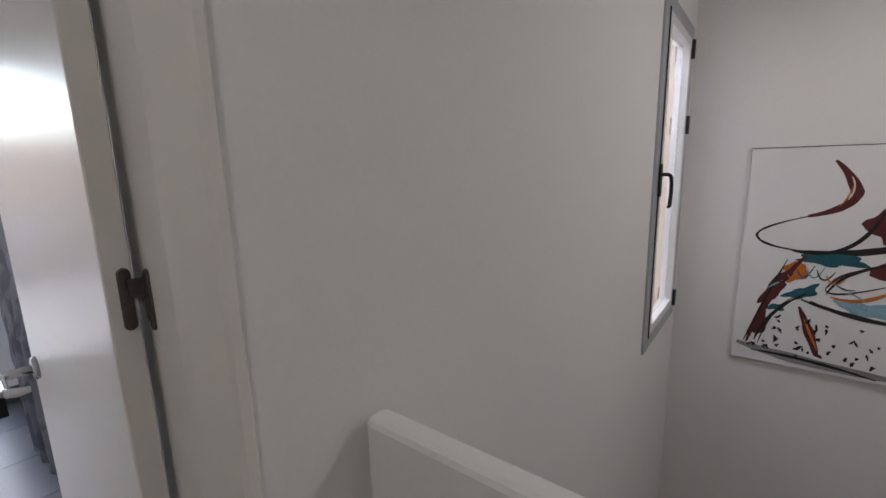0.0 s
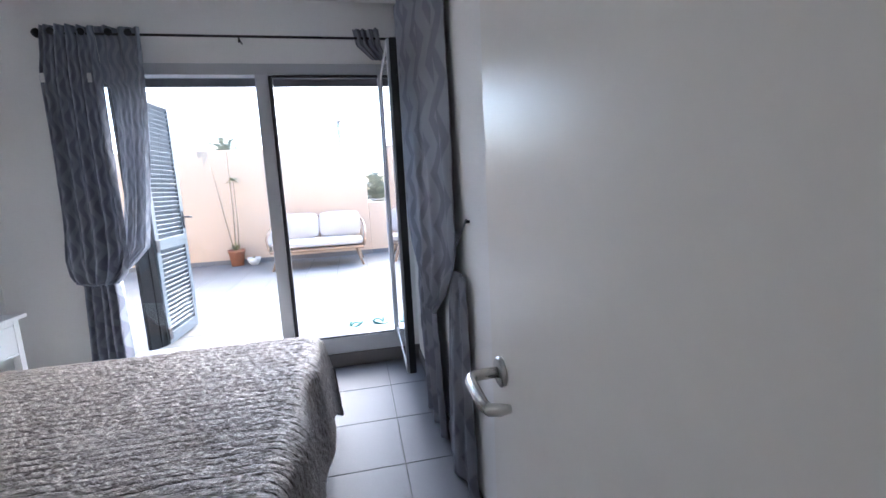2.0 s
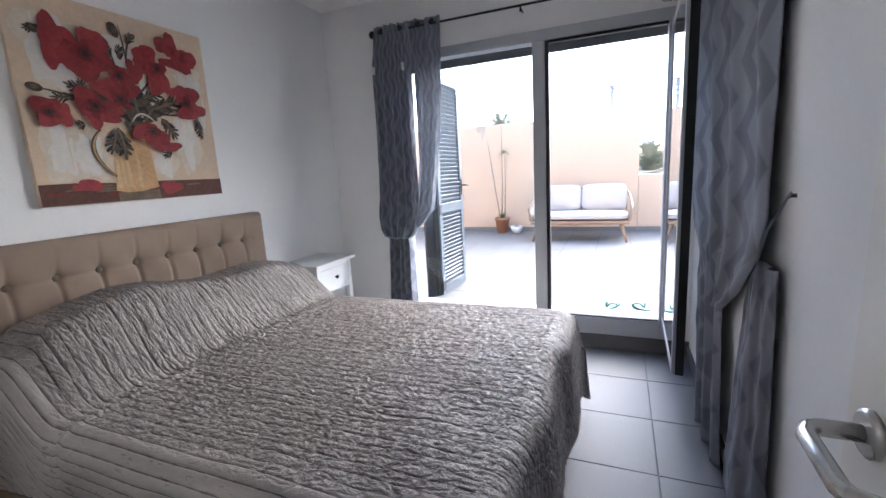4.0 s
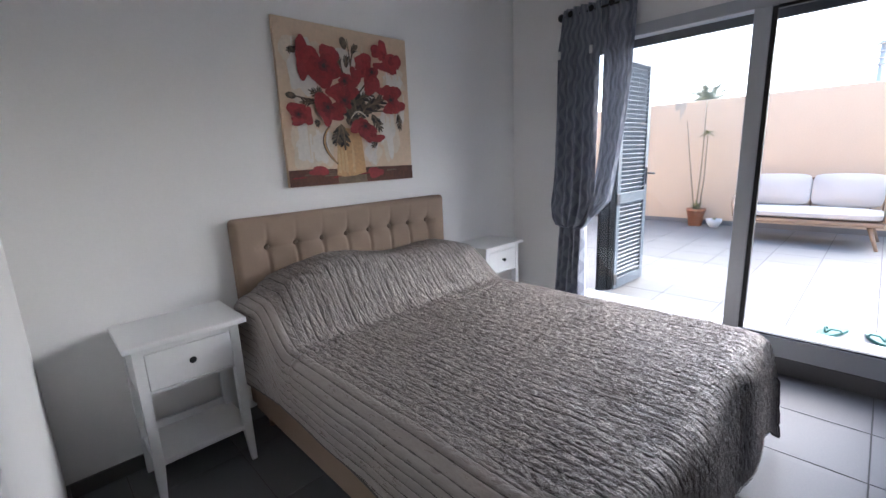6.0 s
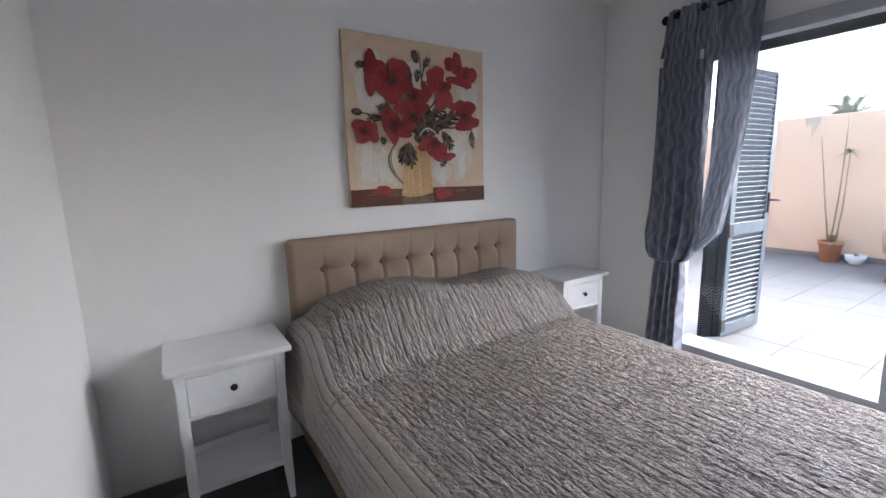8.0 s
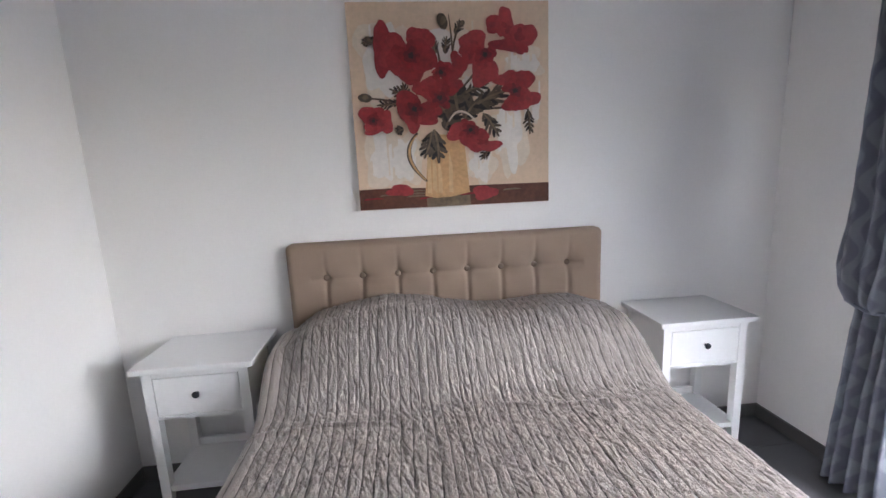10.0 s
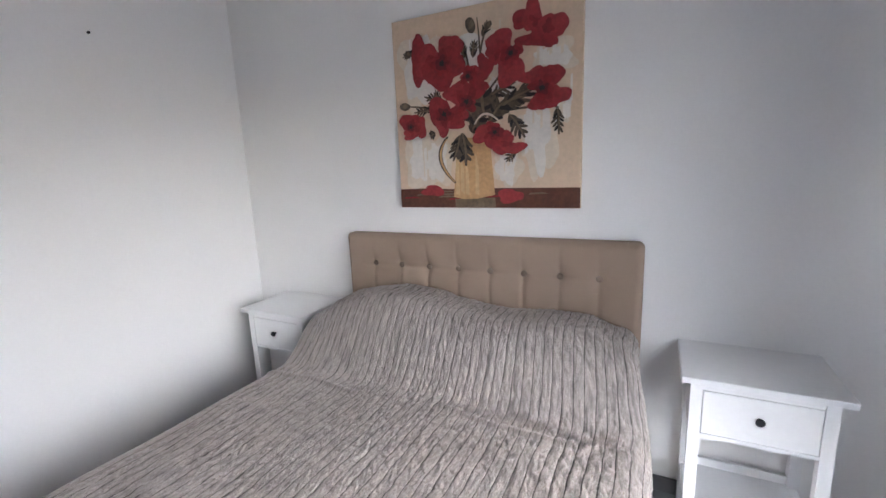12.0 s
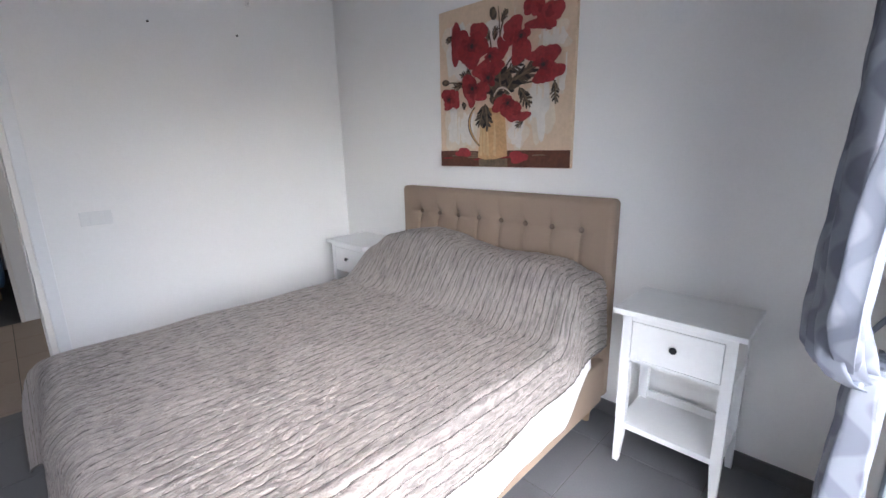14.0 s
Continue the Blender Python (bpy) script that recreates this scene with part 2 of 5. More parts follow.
# doorway lining and casings
door_frame = structure("door_1", boxed((XE - 0.014, HX - 0.002, DY0 - 0.03, DY0, 0, DTOP + 0.03), (XE - 0.014, HX - 0.002, DY0, DY1 + 0.002, DTOP, DTOP + 0.03),
                                       (XE + 0.035, XE + 0.075, DY0, DY0 + 0.008, 0, DTOP), bevel=0.003, segs=1),
                       PAINT, "white painted door lining with casings", "door frame")
bm = bmesh.new()
rings = [[bm.verts.new((x, y, z)) for x, y in ((-0.672, DY1 + 0.005), (-0.607, DY1 + 0.005), (-0.606, DY1), (-0.532, DY1), (-0.518, DY1 + 0.005), (-0.470, -0.008), (-0.465, -0.002), (-0.465, 0.010), (-0.473, 0.0155), (-0.4735, DYW), (-0.672, DYW))] for z in (0, DTOP + 0.03)]
for k in range(11):
    bm.faces.new((rings[0][k], rings[0][(k + 1) % 11], rings[1][(k + 1) % 11], rings[1][k]))
bm.faces.new(rings[0][::-1])
bm.faces.new(rings[1])
part("jamb", bm, PAINT, door_frame, "white painted hinge jamb with a splayed moulding")
for y0, y1 in ((DY0 - 0.09, DY0 - 0.032), (DYW + 0.002, DYW + 0.055)):
    part("casing", boxed((XE - 0.008, XE - 0.001, y0, y1, 0, DTOP + 0.09), bevel=0.003), FURN, door_frame)
part("casing", boxed((XE - 0.008, XE - 0.001, DY0 - 0.032, DY1 + 0.032, DTOP + 0.032, DTOP + 0.09), bevel=0.003), FURN, door_frame)
part("strike_plate", boxed((XE + 0.005, XE + 0.027, DY0 - 0.001, DY0 + 0.002, 0.97, 1.13), bevel=0.001, segs=1), STEEL, door_frame, "steel strike plate in the jamb")


# ---- the terrace door: fixed pane, mullion and open sash ----
def framed(bm, x0, x1, y0, y1, z0, z1, w):
    """Four rails round an opening in the plane of y and z."""
    box(bm, x0, x1, y0, y0 + w, z0, z1)
    box(bm, x0, x1, y1 - w, y1, z0, z1)
    box(bm, x0, x1, y0 + w, y1 - w, z0, z0 + w)
    box(bm, x0, x1, y0 + w, y1 - w, z1 - w, z1)


win = structure("window_1", boxed((XW - 0.09, XW + 0.012, WY0, WY0 + 0.07, WZ0, WZ1), (XW - 0.09, XW + 0.012, WY1 - 0.045, WY1, WZ0, WZ1), (XW - 0.09, XW + 0.012, WY0 + 0.07, WY1 - 0.045, 2.185, WZ1),
                                  (XW - 0.09, XW + 0.012, WY0 + 0.07, WY1 - 0.045, WZ0, 0.235), bevel=0.004), ALU, "grey aluminium terrace door with one sash standing open", "terrace door")
part("mullion", boxed((XW - 0.08, XW + 0.016, -0.905, -0.818, 0.235, 2.185), bevel=0.004), ALU, win)
part("gasket", boxed((XW - 0.02, XW + 0.013, -0.817, -0.792, 0.25, 2.18)), RUBBER, win, "black rubber gasket on the mullion")
part("gasket", boxed((XW - 0.02, XW + 0.013, -0.791, -0.062, 2.165, 2.183)), RUBBER, win)
part("track", boxed((XW - 0.03, XW + 0.006, -0.80, -0.062, 0.2352, 0.246), bevel=0.002), RUBBER, win, "dark sill track")
part("shutter_slat", boxed((XW - 0.20, XW - 0.17, WY0 + 0.02, WY1 - 0.02, 2.148, 2.255), bevel=0.004), SLATBOX, win, "dark grey roller box edge above the panes")
pane = part("pane", boxed((XW - 0.05, XW - 0.042, WY0 + 0.07, -0.905, 0.235, 2.185)), GLASS, win, "clear fixed glass pane")
pane.visible_shadow = False
part("sill", boxed((XW - 0.30, XW - 0.09, WY0, WY1, 0.11, 0.205), bevel=0.004), ALU, win, "grey metal door sill")

bm = bmesh.new()
SX0, SX1, SY = -3.845, -3.03, -0.045
framed(bm, 0, 0.016, 0, SX1 - SX0, 0.25, 2.17, 0.036)
bmesh.ops.bevel(bm, geom=bm.edges[:], offset=0.002, segments=1, affect="EDGES")
sash = part("sash", bm, ALU, win, "open inward-swung glazed sash")
sash.matrix_basis = pose(SX0, SY + 0.014, 0, 0, 0, -91.2)
sp = part("pane", boxed((0.008, 0.013, 0.034, SX1 - SX0 - 0.034, 0.284, 2.136)), GLASS, sash)
sp.visible_shadow = False
part("gasket", boxed((-0.040, -0.001, SX1 - SX0 - 0.022, SX1 - SX0 + 0.004, 0.245, 2.175), bevel=0.002, segs=1), RUBBER, sash, "black rubber sash edge")

# ---- stairwell window ----
win2 = structure("window_2", boxed((HX - 0.05, HX + 0.012, 2.18, 2.275, 0.42, 2.28), (HX - 0.05, HX + 0.012, 2.945, 3.04, 0.42, 2.28), (HX - 0.05, HX + 0.012, 2.275, 2.945, 0.42, 0.50), (HX - 0.05, HX + 0.012, 2.275, 2.945, 2.20, 2.28), bevel=0.004),
                 ALU, "tall narrow grey aluminium stairwell window", "window")
part("gasket", boxed((HX + 0.0125, HX + 0.018, 2.262, 2.274, 0.49, 2.21)), RUBBER, win2, "black rubber gasket beside the sash")
bm = bmesh.new()
framed(bm, HX - 0.045, HX + 0.016, 2.278, 2.942, 0.503, 2.197, 0.048)
part("sash", bm, FURN, win2, "white inner sash")
p2 = part("pane", boxed((HX - 0.026, HX - 0.020, 2.326, 2.894, 0.551, 2.149)), GLASS, win2)
p2.visible_shadow = False
part("handle", tube(boxed((HX + 0.0165, HX + 0.027, 2.245, 2.285, 1.285, 1.455), bevel=0.003, segs=1), [(HX + 0.02, 2.265, 1.40), (HX + 0.055, 2.265, 1.40), (HX + 0.062, 2.275, 1.395), (HX + 0.064, 2.30, 1.385), (HX + 0.064, 2.325, 1.355), (HX + 0.064, 2.33, 1.30), (HX + 0.062, 2.325, 1.235), (HX + 0.055, 2.315, 1.225)], 0.0095), DARK, win2, "black window handle")
for z in (0.555, 1.69, 2.14):
    part("hinge", boxed((HX + 0.0125, HX + 0.035, 2.935, 2.965, z - 0.055, z + 0.055), bevel=0.003, segs=1), DARK, win2)


# ---- the bedroom door ----
LW = 0.665
door = thing("bedroom_door", (-0.613, -0.035, 0), "white satin-painted flush door standing open against the wall", "door")
part("leaf", boxed((0.0, LW, -0.033, 0.0, 0.008, 2.035), bevel=0.002, segs=1), PAINT, door)
door.matrix_basis = pose(-0.62, -0.077, 0, 0, 0, 180.0)


def lever(parent, x, y, z, out, toward):
    """A rose and a bent lever; out: +1 or -1 in y, toward: the way the lever points in x."""
    h = part("handle", lathe(bmesh.new(), [(0.0255, 0), (0.026, 0.006), (0.022, 0.009)], 28), STEEL, parent, "brushed steel lever handle on a round rose")
    h.matrix_basis = pose(x, y, z, -90 * out, 0, 0)
    o = out
    pts = [(x, y + o * 0.005, z), (x, y + o * 0.045, z), (x + toward * 0.006, y + o * 0.056, z), (x + toward * 0.02, y + o * 0.062, z), (x + toward * 0.10, y + o * 0.064, z), (x + toward * 0.112, y + o * 0.060, z), (x + toward * 0.118, y + o * 0.045, z), (x + toward * 0.118, y + o * 0.030, z)]
    part("lever", tube(bmesh.new(), pts, [0.0095] * 6 + [0.0088, 0.006], 14), STEEL, parent, "bent brushed steel lever")


def pill(bm, at, half, tall, axis, thick):
    """A thin plate with round ends, upright; axis 0: it lies across x, axis 1: across y; thick along the other axis."""
    at = Vector(at)
    out = [(half * math.cos(q), (tall - half) * (1 if q < math.pi else -1) + half * math.sin(q)) for q in [2 * math.pi * (k + 0.5) / 24 for k in range(24)]]
    rings = []
    for grow, d in ((1.0, 0.0), (1.0, 0.65 * thick), (0.82, thick)):
        rings.append([bm.verts.new(at + (Vector((a * grow, d, b * (1 - (1 - grow) * half / tall))) if axis == 0 else Vector((d, a * grow, b * (1 - (1 - grow) * half / tall))))) for a, b in out])
    for lo, hi in zip(rings, rings[1:]):
        for k in range(24):
            bm.faces.new((lo[k], lo[(k + 1) % 24], hi[(k + 1) % 24], hi[k]))
    bm.faces.new(rings[0][::-1])
    bm.faces.new(rings[-1])
    return bm


def h_hinge(parent, z):
    """Two long rounded leaves, one on the door's edge and one on the jamb, joined by a knuckle between them."""
    hinge = part("hinge", pill(bmesh.new(), (-0.0002, -0.0215, z), 0.0075, 0.041, 1, -0.003), BRONZE, parent, "worn bronze H-shaped hinge")
    bm = boxed((-0.0085, -0.0025, -0.044, -0.024, z + 0.001, z + 0.026), bevel=0.001, segs=1)
    tube(bm, [(-0.008, -0.0455, z - 0.030), (-0.008, -0.0455, z + 0.028)], 0.0068, 16)
    for a, b in ((z - 0.033, z - 0.030), (z + 0.028, z + 0.031)):
        tube(bm, [(-0.008, -0.0455, a), (-0.008, -0.0455, b)], 0.0056, 16)
    box(bm, -0.019, -0.008, -0.0428, -0.0388, z - 0.029, z - 0.002)
    part("knuckle", bm, BRONZE, hinge)
    part("hinge_plate", pill(bmesh.new(), (-0.0172, -0.0428, z - 0.003), 0.0060, 0.041, 0, 0.0035), BRONZE, hinge)
    for dz in (-0.033, 0.006, 0.033):
        part("screw", tube(bmesh.new(), [(-0.003, -0.0215, z + dz), (-0.0040, -0.0215, z + dz)], 0.0027, 10), BRONZE, hinge)
    for dz in (-0.036, 0.030):
        part("screw", tube(bmesh.new(), [(-0.0172, -0.0393, z + dz), (-0.0172, -0.0386, z + dz)], 0.0028, 10), BRONZE, hinge)


lever(door, LW - 0.057, 0.0, 1.052, 1, -1)
lever(door, LW - 0.057, -0.033, 1.052, -1, -1)
for z in (0.25, 1.307, 1.85):
    h_hinge(door, z)


# ---- bed ----
BX0, BX1, BYF, BTOP = -2.90, -1.375, -0.60, 0.585
BC = (BX0 + BX1) / 2
bed = thing("bed", (BC, (YS + BYF) / 2, 0), "double bed with a taupe button-tufted headboard", "bed")
BO = Vector((BC, (YS + BYF) / 2, 0))
HBW, HBY0, HBY1, HBT = 1.52, YS + 0.004, -2.565, 1.15


def headboard():
    """A padded board with dimples at eight buttons and soft vertical tucks below them."""
    bm = bmesh.new()
    nx, nz = 260, 120
    grid = []
    bx = [-0.587 + 0.1677 * i for i in range(8)]
    for j in range(nz + 1):
        z = 0.12 + (HBT - 0.12) * j / nz
        row = []
        for i in range(nx + 1):
            x = -HBW / 2 + HBW * i / nx
            rc = 0.028
            ex, ez = HBW / 2 - abs(x), HBT - z
            edge = min(ex, ez)
            puff = -0.022 * max(0, 1 - edge / 0.03) ** 2
            d = 0.0
            for b in bx:
                for bz in (0.982, 0.75):
                    r = math.hypot(x - b, z - bz)
                    d += 0.018 * math.exp(-(r / 0.018) ** 2) + 0.020 * math.exp(-(r / 0.050) ** 2)
                if z < 0.982:
                    d += 0.012 * math.exp(-((x - b) / 0.011) ** 2) * min(1, (0.99 - z) / 0.03)
                else:
                    d += 0.007 * math.exp(-((x - b) / 0.009) ** 2) * max(0.25, (HBT - z) / 0.17)
            if abs(x) < 0.66:
                d += 0.004 * math.exp(-((z - 0.982) / 0.009) ** 2)
            if ex < rc and ez < rc:
                k = max(rc - ex, rc - ez) / max(1e-6, math.hypot(rc - ex, rc - ez))
                px, pz = (HBW / 2 - rc + (rc - ex) * k) * (1 if x > 0 else -1), HBT - rc + (rc - ez) * k
            else:
                px, pz = x, z
            row.append(bm.verts.new((px, HBY1 + 0.012 + puff - d + 0.0012 * noise.noise((x * 6, z * 6, 0)) - BO.y, pz)))
        grid.append(row)
    for j in range(nz):
        for i in range(nx):
            bm.faces.new((grid[j][i], grid[j][i + 1], grid[j + 1][i + 1], grid[j + 1][i])).smooth = True
    rim = grid[0] + [r[-1] for r in grid[1:]] + grid[-1][-2::-1] + [r[0] for r in grid[-2:0:-1]]
    back = [bm.verts.new((v.co.x, HBY0 - BO.y, v.co.z)) for v in rim]
    for i in range(len(rim)):
        k = (i + 1) % len(rim)
        bm.faces.new((rim[i], rim[k], back[k], back[i]))
    bm.faces.new(back)
    return part("headboard", bm, UPHOL, bed, "taupe button-tufted upholstered headboard")


hb = headboard()
for i in range(8):
    b = part("button", lathe(bmesh.new(), [(0.0145, 0), (0.0145, 0.006), (0.0115, 0.011), (0.004, 0.013)], 14), BUTTON, hb, smooth=True)
    b.matrix_basis = pose(-0.587 + 0.1677 * i, HBY1 - 0.024 - BO.y, 0.982, -90, 0, 0)
L0, L1 = HBY1 + 0.012 - BO.y, BYF - BO.y
part("side_rail", boxed((-0.765, -0.715, L0, L1, 0.10, 0.34), bevel=0.012), UPHOL, bed)
part("side_rail", boxed((0.715, 0.765, L0, L1, 0.10, 0.34), bevel=0.012), UPHOL, bed)
part("foot_rail", boxed((-0.713, 0.713, L1 - 0.05, L1, 0.10, 0.34), bevel=0.012), UPHOL, bed)
part("slatted_base", boxed((-0.713, 0.713, L0, L1 - 0.052, 0.24, 0.30)), TEAK, bed)
for sx in (-0.71, 0.71):
    for y in (L0 + 0.06, L1 - 0.06):
        lg = part("leg", lathe(bmesh.new(), [(0.018, 0), (0.026, 0.10)], 12), TEAK, bed)
        lg.location = (sx, y, 0)
tagged(link("mattress", boxed((BX0 + 0.065, BX1 - 0.065, HBY1 + 0.014, BYF - 0.055, 0.302, 0.55), bevel=0.05, segs=4), SHEET, True), "white mattress under a cotton sheet on the bed", "mattress")


def smooth_step(a, b, x):
    t = min(1.0, max(0.0, (x - a) / (b - a)))
    return t * t * (3 - 2 * t)


def hang(bm, x, y0, y1, top, low, seed):
    """A sheet's side that hangs with soft waves from y0 to y1."""
    n, k = 60, 8
    rows = []
    for j in range(k + 1):
        r = []
        for i in range(n + 1):
            y = y0 + (y1 - y0) * i / n
            z = top + (low(y) - top) * j / k
            w = 0.010 * j / k * noise.noise((y * 5, j * 0.15, seed))
            r.append(bm.verts.new((x + w - 0.004 * j / k, y, z)))
        rows.append(r)
    for a, b in zip(rows, rows[1:]):
        for i in range(n):
            bm.faces.new((a[i], a[i + 1], b[i + 1], b[i])).smooth = True
    return bm


sheet = link("bed_sheet", hang(bmesh.new(), BX0 - 0.012, -2.36, -0.70, 0.47, lambda y: 0.165 + 0.22 * smooth_step(-2.12, -2.36, y) + 0.012 * math.sin(9 * y), 3), SHEET, True)
tagged(sheet, "white cotton sheet hanging below the bedspread", "bed sheet")
sol = sheet.modifiers.new("thickness", "SOLIDIFY")
sol.thickness = 0.002


# pillows under the spread raise it; the spread itself is ruched in rows along the bed
def spread_material():
    """Crinkled satin: two sizes of creases as relief."""
    m = material("ruched_satin", (0.352, 0.312, 0.286), 0.34, vary=0.05, scale=6, grain=160, bump=0.35, depth=0.002, specular=0.75)
    n, l = m.node_tree.nodes, m.node_tree.links
    b = n["Principled BSDF"]
    b.inputs["Metallic"].default_value = 0.10
    tc, mp = n.new("ShaderNodeTexCoord"), n.new("ShaderNodeMapping")
    mp.inputs["Scale"].default_value = (1.5, 0.7, 1.1)
    l.new(tc.outputs["Object"], mp.inputs["Vector"])
    ruche, soft = n.new("ShaderNodeAttribute"), n.new("ShaderNodeMath")
    ruche.attribute_name = "ruche"
    soft.operation = "MULTIPLY"
    soft.inputs[1].default_value = 0.75
    l.new(ruche.outputs["Fac"], soft.inputs[0])
    last = None
    for scale, dist, depth in ((62, 1.0, 0.010), (130, 0.8, 0.005)):
        t = n.new("ShaderNodeTexNoise")
        t.inputs["Scale"].default_value, t.inputs["Detail"].default_value, t.inputs["Distortion"].default_value = scale, 3, dist
        l.new(mp.outputs[0], t.inputs["Vector"])
        fold = n.new("ShaderNodeMath")
        fold.operation = "PINGPONG"
        fold.inputs[1].default_value = 0.12
        l.new(t.outputs["Fac"], fold.inputs[0])
        bp = n.new("ShaderNodeBump")
        bp.inputs["Strength"].default_value, bp.inputs["Distance"].default_value = 0.8, depth * 2.8
        l.new(fold.outputs[0], bp.inputs["Height"])
        if last:
            l.new(last.outputs[0], bp.inputs["Normal"])
        l.new(soft.outputs[0], bp.inputs["Strength"])
        last = bp
    l.new(last.outputs[0], b.inputs["Normal"])
    # dark lines on every row: stitching plus painted crease shade, broken where cloth bunches
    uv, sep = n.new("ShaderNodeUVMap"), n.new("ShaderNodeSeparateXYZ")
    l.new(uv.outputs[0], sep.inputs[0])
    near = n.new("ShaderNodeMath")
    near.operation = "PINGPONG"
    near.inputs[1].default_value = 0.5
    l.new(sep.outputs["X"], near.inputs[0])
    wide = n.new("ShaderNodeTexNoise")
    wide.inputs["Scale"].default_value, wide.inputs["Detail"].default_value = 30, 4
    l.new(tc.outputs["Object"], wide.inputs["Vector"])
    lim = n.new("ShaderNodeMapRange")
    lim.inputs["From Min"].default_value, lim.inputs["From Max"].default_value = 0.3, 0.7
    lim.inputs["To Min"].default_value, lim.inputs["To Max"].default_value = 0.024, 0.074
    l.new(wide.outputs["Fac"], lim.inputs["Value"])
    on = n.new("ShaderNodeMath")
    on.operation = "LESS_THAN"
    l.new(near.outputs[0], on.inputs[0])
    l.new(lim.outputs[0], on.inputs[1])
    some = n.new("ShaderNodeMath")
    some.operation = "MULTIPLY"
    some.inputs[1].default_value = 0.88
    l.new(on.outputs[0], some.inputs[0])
    # crinkle glints and shade painted in as pale and dull streaks over every row
    um, sheen = n.new("ShaderNodeMapping"), n.new("ShaderNodeTexNoise")
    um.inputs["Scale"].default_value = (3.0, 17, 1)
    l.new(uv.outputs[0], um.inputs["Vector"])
    sheen.inputs["Scale"].default_value, sheen.inputs["Detail"].default_value, sheen.inputs["Distortion"].default_value = 1.0, 4, 0.8
    l.new(um.outputs[0], sheen.inputs["Vector"])
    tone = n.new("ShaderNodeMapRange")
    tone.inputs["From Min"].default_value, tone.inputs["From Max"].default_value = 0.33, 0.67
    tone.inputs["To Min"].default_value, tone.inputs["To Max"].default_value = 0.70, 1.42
    l.new(sheen.outputs["Fac"], tone.inputs["Value"])
    gloss = n.new("ShaderNodeMapRange")
    gloss.inputs["From Min"].default_value, gloss.inputs["From Max"].default_value = 0.33, 0.67
    gloss.inputs["To Min"].default_value, gloss.inputs["To Max"].default_value = 0.50, 0.25
    l.new(sheen.outputs["Fac"], gloss.inputs["Value"])
    l.new(gloss.outputs[0], b.inputs["Roughness"])
    sheen_tint = n.new("ShaderNodeMix")
    sheen_tint.data_type, sheen_tint.blend_type = "RGBA", "MULTIPLY"
    l.new(ruche.outputs["Fac"], sheen_tint.inputs["Factor"])
    l.new(b.inputs["Base Color"].links[0].from_socket, sheen_tint.inputs["A"])
    l.new(tone.outputs[0], sheen_tint.inputs["B"])
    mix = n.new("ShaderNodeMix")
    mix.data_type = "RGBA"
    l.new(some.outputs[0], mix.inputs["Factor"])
    l.new(sheen_tint.outputs["Result"], mix.inputs["A"])
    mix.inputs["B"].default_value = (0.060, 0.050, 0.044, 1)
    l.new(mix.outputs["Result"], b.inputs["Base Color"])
    return m


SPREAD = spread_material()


def crest(x, y):
    """The height of what lies under the spread: the mattress, and two pillows at the head."""
    up = smooth_step(-2.02, -2.30, y)
    lump = 0.245 + 0.070 * math.exp(-((x + 1.86) / 0.28) ** 2) + 0.012 * math.exp(-((x + 2.6) / 0.2) ** 2)
    side = smooth_step(0, 0.16, min(x - BX0, BX1 - x))
    fall = 1 - 0.10 * smooth_step(-2.45, -2.56, y)
    return BTOP + 0.012 + up * lump * (0.86 + 0.14 * side) * (0.80 + 0.20 * smooth_step(0, 0.18, BX1 - x)) * fall + 0.007 * noise.noise((x * 3, y * 3, 1.0)) + 0.009 * math.exp(-((y + 1.96 + 0.05 * noise.noise((x * 2.5, 0, 4))) / 0.012) ** 2) * smooth_step(0.0, 0.35, noise.noise((x * 2.2, 3.0, 0)) + 0.2)


def bend(o, r):
    """Arc length past an edge, as way out and way down."""
    if o <= 0:
        return 0.0, 0.0
    if o < r * math.pi / 2:
        return r * math.sin(o / r), r * (1 - math.cos(o / r))
    return r, r + o - r * math.pi / 2


